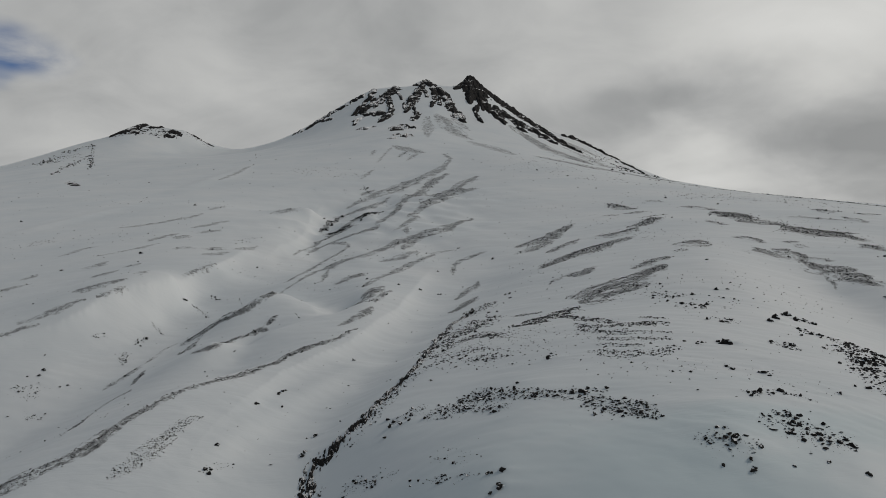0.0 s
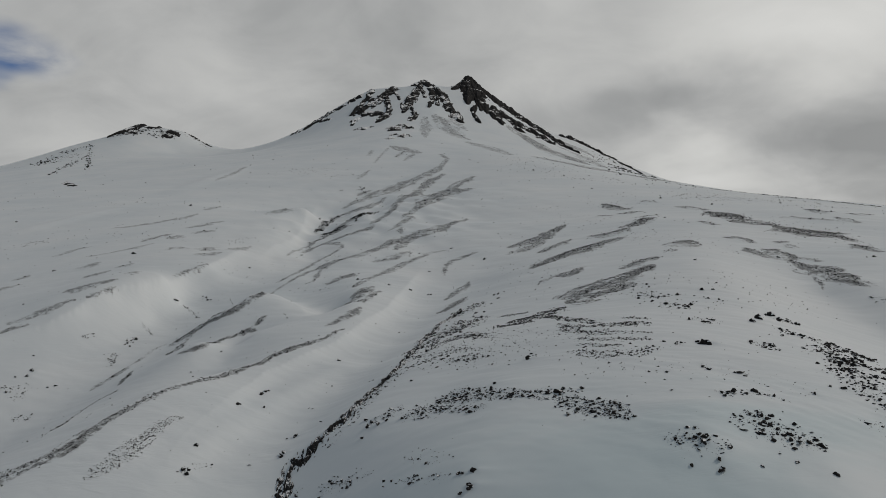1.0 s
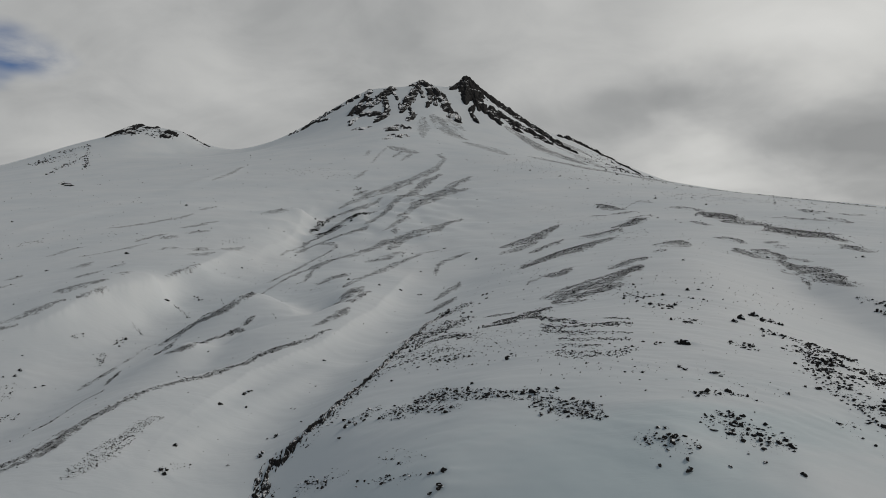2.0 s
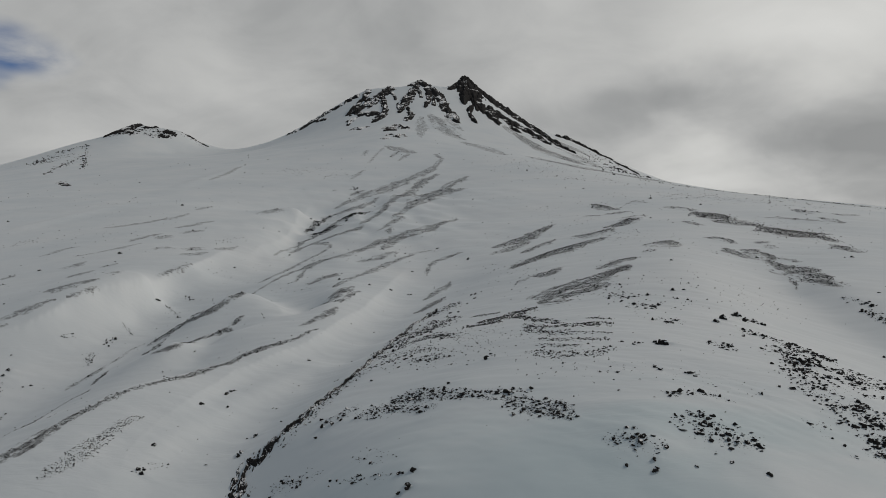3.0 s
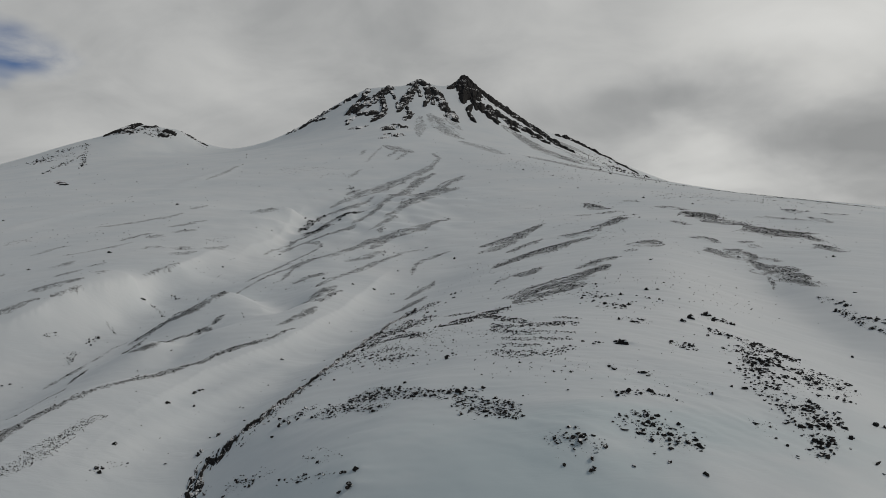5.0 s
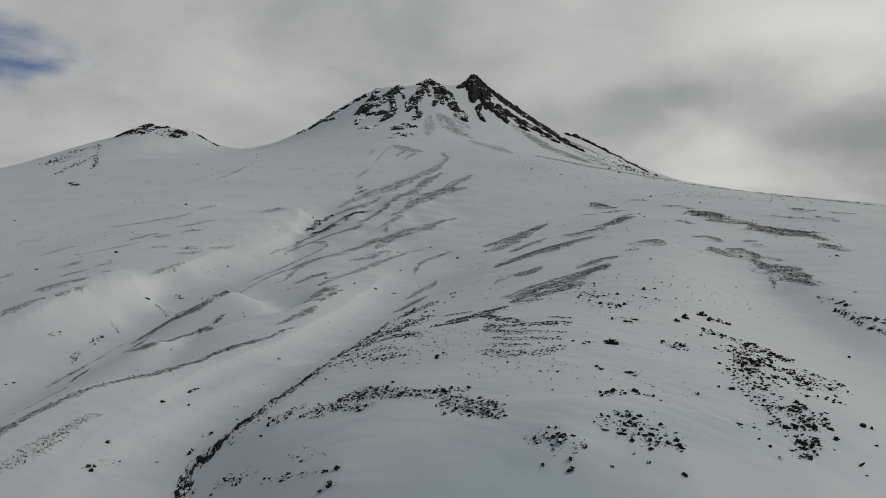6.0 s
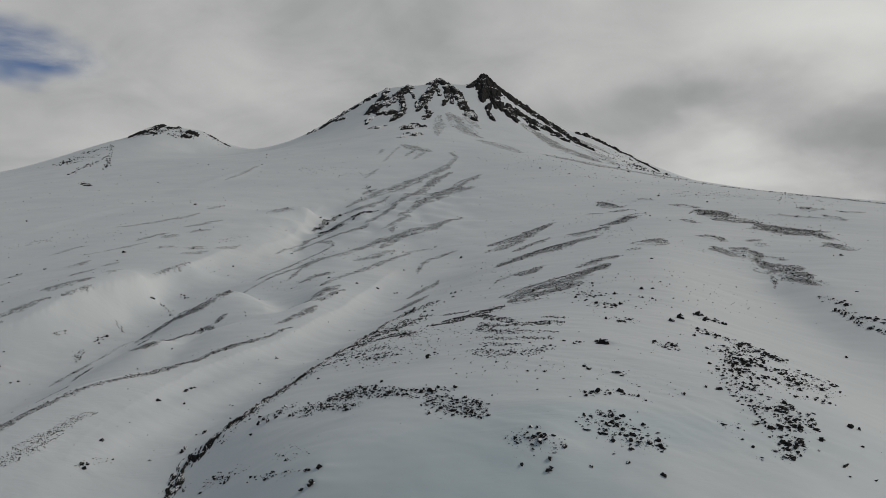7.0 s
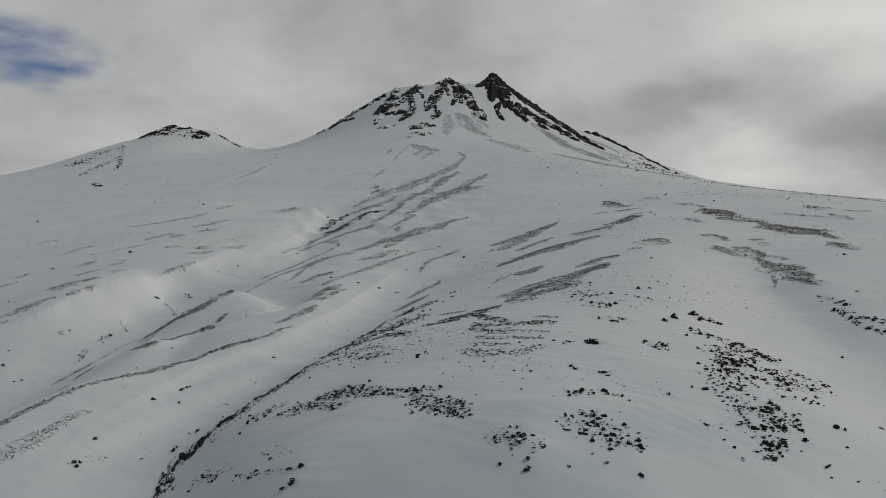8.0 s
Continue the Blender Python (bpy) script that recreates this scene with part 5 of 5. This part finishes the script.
def build_ground():
    inner = np.radians(np.arange(-41.0, 41.01, 0.125))
    outer = np.radians(np.arange(44.0, 317.0, 4.0))
    ang = np.r_[inner, outer]
    rad = np.r_[np.geomspace(6, 95, 14), np.geomspace(97, 620, 480), np.geomspace(625, 2750, 330), np.geomspace(2800, 4850, 16)]
    a, r = np.meshgrid(ang, rad)
    x, y = CENTRE[0] + r * np.sin(a), CENTRE[1] + r * np.cos(a)
    z = land(x, y)
    rows, cols = x.shape
    points = np.c_[x.ravel(), y.ravel(), z.ravel()]
    mid = np.array([[*CENTRE, float(land(*CENTRE))]])
    points = np.r_[points, mid]
    i, j = np.meshgrid(np.arange(rows - 1), np.arange(cols), indexing="ij")
    k = (j + 1) % cols
    quads = np.stack([i * cols + j, i * cols + k, (i + 1) * cols + k, (i + 1) * cols + j], -1).reshape(-1, 4)[:, ::-1]
    j = np.arange(cols)
    fan = np.stack([j, (j + 1) % cols, np.full(cols, rows * cols)], -1)
    mesh = bpy.data.meshes.new("ground")
    mesh.vertices.add(len(points))
    mesh.vertices.foreach_set("co", points.ravel())
    mesh.loops.add(quads.size + fan.size)
    mesh.loops.foreach_set("vertex_index", np.r_[quads.ravel(), fan.ravel()].astype(np.int32))
    mesh.polygons.add(len(quads) + len(fan))
    mesh.polygons.foreach_set("loop_start", np.r_[np.arange(len(quads)) * 4, quads.size + np.arange(len(fan)) * 3].astype(np.int32))
    mesh.update(calc_edges=True)
    mesh.polygons.foreach_set("use_smooth", np.ones(len(mesh.polygons), bool))
    bare = mesh.attributes.new("bare", "FLOAT", "POINT")
    bare.data.foreach_set("value", bareness(points[:, 0], points[:, 1]).astype(np.float32))
    # soft oval over the spur's near face where shade is painted in
    crust_and_shade = mesh.attributes.new("crust_and_shade", "FLOAT", "POINT")
    crust_and_shade.data.foreach_set("value", np.exp(-(((points[:, 0] - 50) / 72) ** 2) - ((points[:, 1] - 103) / 42) ** 2).astype(np.float32))
    mesh.materials.append(SNOW)
    return tagged(new("ground", mesh), "wind-packed snow over a dark volcanic mountain side", "snowfield", kind="structure")


# ---------------------------------------------------------------- rocks
def hull_points(rng, count, squash):
    """Corners of one angular block inside a unit box."""
    p = rng.normal(size=(count, 3))
    p /= np.linalg.norm(p, axis=1)[:, None]
    p *= rng.uniform(0.72, 1.0, (count, 1)) * 0.5
    p[:, 0] *= rng.uniform(0.85, 1.15)
    p[:, 1] *= rng.uniform(0.65, 1.0)
    p[:, 2] *= squash
    return p


def add_hull(bm, points):
    verts = [bm.verts.new(p) for p in points]
    bmesh.ops.convex_hull(bm, input=verts)
    loose = [v for v in verts if not v.link_faces]
    bmesh.ops.delete(bm, geom=loose, context="VERTS")


def block_mesh(seed, lumps, corners):
    """A broken lava block of one to four lumps, about 1 m wide, standing on z = 0 with its foot sunk."""
    rng = np.random.default_rng(seed)
    bm = bmesh.new()
    for k in range(lumps):
        squash = rng.uniform(0.6, 0.95)
        size = 1.0 if k == 0 else rng.uniform(0.35, 0.65)
        p = hull_points(rng, corners, squash) * size
        turn = rng.uniform(0, 6.28)
        shift = np.array([math.cos(turn) * 0.36, math.sin(turn) * 0.3, -0.06]) if k else np.zeros(3)
        add_hull(bm, p + shift + (0, 0, 0.16 * size))
    # broken faces: hollows and splinters
    bmesh.ops.triangulate(bm, faces=bm.faces)
    bmesh.ops.subdivide_edges(bm, edges=bm.edges, cuts=1, use_grid_fill=True)
    for v in bm.verts:
        q = v.co * 2.6 + Vector((seed * 1.7, 0, 0))
        v.co += Vector((noise.noise(q), noise.noise(q + Vector((0, 9, 0))), noise.noise(q + Vector((0, 0, 9))))) * 0.10
    bmesh.ops.recalc_face_normals(bm, faces=bm.faces)
    mesh = bpy.data.meshes.new("boulder")
    bm.to_mesh(mesh)
    bm.free()
    mesh.materials.append(ROCK)
    return mesh


def chip_shapes(count):
    """Vertices and triangles of small angular stones, for joined stone fields."""
    shapes = []
    for k in range(count):
        rng = np.random.default_rng(900 + k)
        bm = bmesh.new()
        add_hull(bm, hull_points(rng, 9, rng.uniform(0.45, 0.8)))
        bmesh.ops.triangulate(bm, faces=bm.faces)
        bmesh.ops.recalc_face_normals(bm, faces=bm.faces)
        bm.verts.index_update()
        shapes.append((np.array([v.co for v in bm.verts]), np.array([[v.index for v in f.verts] for f in bm.faces])))
        bm.free()
    return shapes


CHIPS = chip_shapes(14)
BLOCKS = [block_mesh(40 + k, 1 + k % 4, 13 + k % 5) for k in range(16)]


def stone_field(name, x, y, size, rng, label, group):
    """Many stones lying in the snow, joined."""
    z = land(x, y)
    points, faces, start = [], [], 0
    for k in range(len(x)):
        v, f = CHIPS[int(rng.integers(len(CHIPS)))]
        a = rng.normal(-0.1, 0.8)
        c, s = math.cos(a), math.sin(a)
        w = v * (size[k] * rng.uniform(0.85, 1.45), size[k] * rng.uniform(0.65, 1.05), size[k] * rng.uniform(0.6, 1.1))
        points.append(np.c_[w[:, 0] * c - w[:, 1] * s + x[k], w[:, 0] * s + w[:, 1] * c + y[k], w[:, 2] + z[k] + 0.12 * size[k]])
        faces.append(f + start)
        start += len(v)
    mesh = bpy.data.meshes.new(name)
    points, faces = np.concatenate(points), np.concatenate(faces)
    mesh.vertices.add(len(points))
    mesh.vertices.foreach_set("co", points.ravel())
    mesh.loops.add(faces.size)
    mesh.loops.foreach_set("vertex_index", faces.ravel().astype(np.int32))
    mesh.polygons.add(len(faces))
    mesh.polygons.foreach_set("loop_start", (np.arange(len(faces)) * 3).astype(np.int32))
    mesh.update(calc_edges=True)
    mesh.materials.append(STONES)
    return tagged(new(name, mesh), label, "stones", group, "stuff")


SCREE_LABELS = {
    "spur": "broken black lava stones strewn over the snowy spur",
    "ridge": "small dark stones along a windswept snow ridge",
    "gravel": "flat dark stones loosely strewn down a snowy ridge",
    "brow": "black lava stones strewn along the spur's brow",
    "cluster": "broken black lava blocks and stones piled on the spur",
    "rock": "black lava rocks breaking out of a snowy runnel",
    "crown": "rows of small dark stones across the snowy spur",
    "rim": "black lava rubble along the spur's rocky rim",
    "runnel": "fine dark gravel bare in runnels of the slope",
    "slope": "dark gravel blown bare on the open snow slope",
    "west": "faint streaks of dark gravel on smooth snow",
    "east": "small dark stones scattered over the open snow",
    "high": "thin streaks of scree below the summit rocks",
    "cone": "dark rim stones on the snowy blunt cone",
}
BLOCK_LABELS = (
    "small angular black lava boulder half sunk in snow",
    "black lava boulder lying in the wind-packed snow",
    "large broken black lava block standing out of snow",
)


def part(name, mesh, parent, label=""):
    ob = new(name, mesh)
    ob.parent = parent
    return tagged(ob, label) if label else ob


def cap_mesh():
    """A low pad of snow lodged on a block."""
    bm = bmesh.new()
    bmesh.ops.create_icosphere(bm, subdivisions=2, radius=0.5)
    for v in bm.verts:
        v.co.z *= 0.22
        v.co += Vector((noise.noise(v.co * 3.1), noise.noise(v.co * 2.7 + Vector((5, 0, 0))), 0)) * 0.14
    for f in bm.faces:
        f.smooth = True
    mesh = bpy.data.meshes.new("snow_cap")
    bm.to_mesh(mesh)
    bm.free()
    mesh.materials.append(SNOW)
    return mesh


LUMPS = [block_mesh(140 + k, 1, 14 + k % 4) for k in range(9)]
CAP = cap_mesh()


def boulder(x, y, width, rng):
    """One block; the large ones are split into several, with snow lodged between."""
    high = float(land(x, y)) - 0.04 * width
    label = BLOCK_LABELS[0 if width < 0.9 else 1 if width < 1.5 else 2]
    if width < 1.5:
        ob = new("boulder", BLOCKS[int(rng.integers(len(BLOCKS)))])
        ob.rotation_euler = (rng.uniform(-0.2, 0.2), rng.uniform(-0.2, 0.2), rng.uniform(0, 6.28))
        ob.scale = (width * 1.08, width * rng.uniform(0.85, 1.1), width * rng.uniform(0.75, 1.05))
        ob.location = (x, y, high)
        return tagged(ob, label, "boulder", "lava boulders on the snow")
    ob = new("boulder")
    ob.location = (x, y, high)
    for k in range(int(rng.integers(2, 5))):
        size = width * (0.86 if k == 0 else rng.uniform(0.35, 0.6))
        side = 0 if k == 0 else rng.uniform(0.2, 0.34) * width * rng.choice((-1, 1))
        block = part("block" if k == 0 else "slab", LUMPS[int(rng.integers(len(LUMPS)))], ob)
        block.location = (side, 0 if k == 0 else rng.uniform(-0.35, 0.15) * width, -0.03 * k * width)
        block.rotation_euler = (rng.uniform(-0.25, 0.25), rng.uniform(-0.25, 0.25), rng.uniform(0, 6.28))
        block.scale = (size, size * rng.uniform(0.8, 1.0), size * rng.uniform(0.85, 1.15))
    cap = part("snow_cap", CAP, ob, "small pad of white snow")
    cap.location = (0.22 * width, -0.12 * width, 0.21 * width)
    cap.rotation_euler = (rng.uniform(-0.3, 0.1), rng.uniform(0.1, 0.5), rng.uniform(0, 6.28))
    cap.scale = (0.4 * width, 0.3 * width, 0.4 * width)
    return tagged(ob, label, "boulder", "lava boulders on the snow")


def strew():
    rng = np.random.default_rng(5)
    for rows in BOULDERS.values():
        for x, y, width in rows:
            boulder(x, y, width * 1.22, rng)
    for area, rows in STONY.items():
        for half, count, small, great, line in rows:
            pts = np.array(line, float)
            legs = np.hypot(*(pts[1:] - pts[:-1]).T)
            reach = np.r_[0.0, np.cumsum(legs)]
            want = int(count * 2.3)
            many = want * 6
            far = rng.uniform(-0.03, 1.03, many) * reach[-1]
            side = rng.uniform(-1.7, 1.7, many) * half
            cover = stoniness(np.clip(far, 0, reach[-1]), reach[-1], side, half, pts[0, 0] * 0.71 + pts[0, 1] * 0.13, 0.8 if area.startswith("ridge") else 2.2)
            # a few lie loose round about
            loose = 0.14 * np.exp(-((side / half) ** 2))
            keep = np.nonzero(rng.uniform(0, 1, many) < np.maximum(cover, loose))[0][:want]
            far, side = far[keep], side[keep]
            leg = np.clip(np.searchsorted(reach, far) - 1, 0, len(legs) - 1)
            dirs = (pts[1:] - pts[:-1]) / np.maximum(legs, 1e-6)[:, None]
            on = (far - reach[leg])[:, None]
            x = pts[leg, 0] + (dirs[leg] * on)[:, 0] - dirs[leg, 1] * side
            y = pts[leg, 1] + (dirs[leg] * on)[:, 1] + dirs[leg, 0] * side
            low = 0.55
            size = 1.2 * (low * small + (great - low * small) * rng.uniform(0, 1, len(x)) ** 2.8)
            # the few largest lie as boulders of their own
            if area.startswith("spur") and great > 0.6:
                order = np.argsort(-size)
                for k in order[:2]:
                    boulder(float(x[k]), float(y[k]), float(size[k]) * 1.1, rng)
                x, y, size = x[order[2:]], y[order[2:]], size[order[2:]]
            stone_field("scree", x, y, size, rng, SCREE_LABELS[area.split("_")[0]], area.replace("_", " "))


def strew_strips():
    """Stones lying in the strips, laid by the wind more along the slope than down it."""
    rng = np.random.default_rng(23)
    for area, rows in STRIPS.items():
        for tone, nodes in rows:
            pts = np.array(nodes, float)
            legs = np.hypot(*(pts[1:, :2] - pts[:-1, :2]).T)
            reach = np.r_[0.0, np.cumsum(legs)]
            r = float(np.hypot(*pts[:, :2].mean(0)))
            usual = 0.11 + 0.0014 * r
            room = 2.0 * float(np.sum(legs * (pts[1:, 2] + pts[:-1, 2]) / 2))
            want = int(np.clip(STONE_SHARE[area] * tone * room / (0.45 * usual * usual), 6, 1500))
            many = want * 7
            far = rng.uniform(0, reach[-1], many)
            leg = np.clip(np.searchsorted(reach, far) - 1, 0, len(legs) - 1)
            u = (far - reach[leg]) / np.maximum(legs[leg], 1e-6)
            wide = pts[leg, 2] + (pts[leg + 1, 2] - pts[leg, 2]) * u
            side = rng.uniform(-1.5, 1.5, many) * wide
            dirs = ((pts[1:, :2] - pts[:-1, :2]) / np.maximum(legs, 1e-6)[:, None])[leg]
            x = pts[leg, 0] + dirs[:, 0] * (far - reach[leg]) - dirs[:, 1] * side
            y = pts[leg, 1] + dirs[:, 1] * (far - reach[leg]) + dirs[:, 0] * side
            cover = strip_cover(x, y, nodes, 1.0)
            loose = 0.06 * np.exp(-((side / wide) ** 2))
            keep = np.nonzero(rng.uniform(0, 1, many) < np.maximum(cover, loose) * wide / wide.max())[0][:want]
            x, y = x[keep], y[keep]
            size = usual * ((0.55 if area == "cluster" else 0.48) + STONE_TAIL.get(area, 1.5) * rng.uniform(0, 1, len(x)) ** (5.5 if area in ("cluster", "brow", "rim") else 3.2))
            # the few largest lie as boulders of their own
            if area in ("brow", "cluster", "rim") and tone > 0.45 and len(x) > 8:
                order = np.argsort(-size)
                for k in order[:2]:
                    boulder(float(x[k]), float(y[k]), float(size[k]) * 1.15, rng)
                x, y, size = x[order[2:]], y[order[2:]], size[order[2:]]
            if len(x):
                stone_field("scree", x, y, size, rng, SCREE_LABELS[area], area + " stones")


# share of a strip's ground that its stones cover
STONE_TAIL = {"cluster": 3.6, "brow": 3.0, "crown": 2.0, "rim": 2.2, "gravel": 1.2, "rock": 2.6}  # how much larger than usual the largest are
STONE_SHARE = {"runnel": 0.03, "high": 0.01, "slope": 0.14, "west": 0.015, "ridge": 0.22, "gravel": 0.7, "brow": 0.40, "crown": 0.36, "rim": 0.26, "cluster": 0.24, "rock": 0.18}


def lone_stones():
    """Single stones far apart over the open slopes."""
    rng = np.random.default_rng(12)
    r = np.exp(rng.uniform(math.log(150), math.log(1700), 3600))
    a = np.radians(rng.uniform(-38, 38, len(r)))
    x, y = 20 + r * np.sin(a), -30 + r * np.cos(a)
    thick = layers(x / 90, y / 90, 2, 61) + rng.uniform(-0.35, 0.35, len(r))
    keep = thick > 0.12
    x, y, r = x[keep], y[keep], r[keep]
    size = (0.25 + 0.0011 * r) * (0.5 + rng.uniform(0, 1, len(r)) ** 3 * 1.6)
    stone_field("lone_stones", x, y, size, rng, "single dark stones far apart on open snow slopes", "lone stones")


# ---------------------------------------------------------------- rock ribs of the high cones
def crag(bold, ragged, nodes, seed, label, skin, ledges, grain=1.0):
    """A rugged rib of layered rock that breaks out of the snow along a line."""
    line, half = np.array(nodes, float)[:, :2], float(np.mean([n[2] for n in nodes]))
    step = 1.5 * grain
    margin = half * 1.6 + 6 * grain
    lo, hi = line.min(0) - margin, line.max(0) + margin
    nx, ny = int((hi[0] - lo[0]) / step) + 2, int((hi[1] - lo[1]) / (step * 1.5)) + 2
    x, y = np.meshgrid(np.linspace(lo[0], hi[0], nx), np.linspace(lo[1], hi[1], ny))
    gx, gy = x / grain, y / grain
    base = land(x, y)
    d, u = along(x, y, line)
    d = d * half / np.maximum(strip_place(x, y, nodes)[3], 0.3 * half)
    d = d + half * 0.5 * layers(gx / 30, gy / 50, 3, seed) + (grain + 0.3 * half) * layers(gx / 9, gy / 20, 2, seed + 2)
    core = 1.0 - d / (half * 1.15)
    # gullies down the fall line, splintered edges, and uneven beds of lava as tilted ledges
    streak = layers(gx / 15, gy / 60, 4, seed + 5, 0.55)
    splinter = layers(gx / 6, gy / 11, 3, seed + 11, 0.5, True)
    level = base / grain + 0.16 * gx + 5.0 * layers(gx / 45, gy / 70, 3, seed + 9)
    bed = layers(level / 7.0, gx / 55, 2, seed + 15, 0.6)
    lift = grain * bold * ((10.0 - 4.0 * ragged) * np.clip(core, -1.2, 0.8) + (2.5 + 7.5 * ragged) * min(1.0, 0.35 + half / (28 * grain)) * streak + 0.6 * splinter + ledges * bed - 0.6 - 0.6 * ragged)
    z = base + lift
    live = lift > -3.0 * grain
    face_live = live[:-1, :-1] & live[1:, :-1] & live[:-1, 1:] & live[1:, 1:]
    i, j = np.nonzero(face_live)
    if len(i) == 0:
        return None
    quads = np.stack([i * nx + j, i * nx + j + 1, (i + 1) * nx + j + 1, (i + 1) * nx + j], -1)
    used, back = np.unique(quads, return_inverse=True)
    points = np.c_[x.ravel(), y.ravel(), z.ravel()][used]
    mesh = bpy.data.meshes.new("crag")
    mesh.from_pydata(points.tolist(), [], back.reshape(quads.shape).tolist())
    mesh.materials.append(skin)
    return tagged(new("crag", mesh), label, "crag", "rock ribs of the mountain")


CRAG_LABELS = {
    "peak": "steep black lava crag of the main summit, streaked with snow",
    "middle": "layered dark rock rib with snow on its ledges",
    "west": "broken dark rock rib half buried in summit snow",
    "blunt": "dark rim rock of the blunt snow-covered crater cone",
    "shoulder": "low dark rock outcrop on a snowy shoulder",
}


def build_ribs():
    seed = 70
    for place, rows in RIBS.items():
        for bold, ragged, nodes in rows:
            seed += 3
            crag(bold, ragged, nodes, seed, CRAG_LABELS[place], CRAG if place == "peak" else BEDDED, 2.2 if place in ("middle", "west") else 0.6)


def build_outcrop():
    """The broken rock edge of the spur, in lengths."""
    for k, nodes in enumerate(OUTCROP):
        crag(1.15, 0.95, nodes, 300 + 7 * k, "jagged black lava outcrop along the spur's snowy rim", EDGE, 2.4, 0.075)


ground = build_ground()
build_ribs()
build_outcrop()
strew()
strew_strips()
lone_stones()
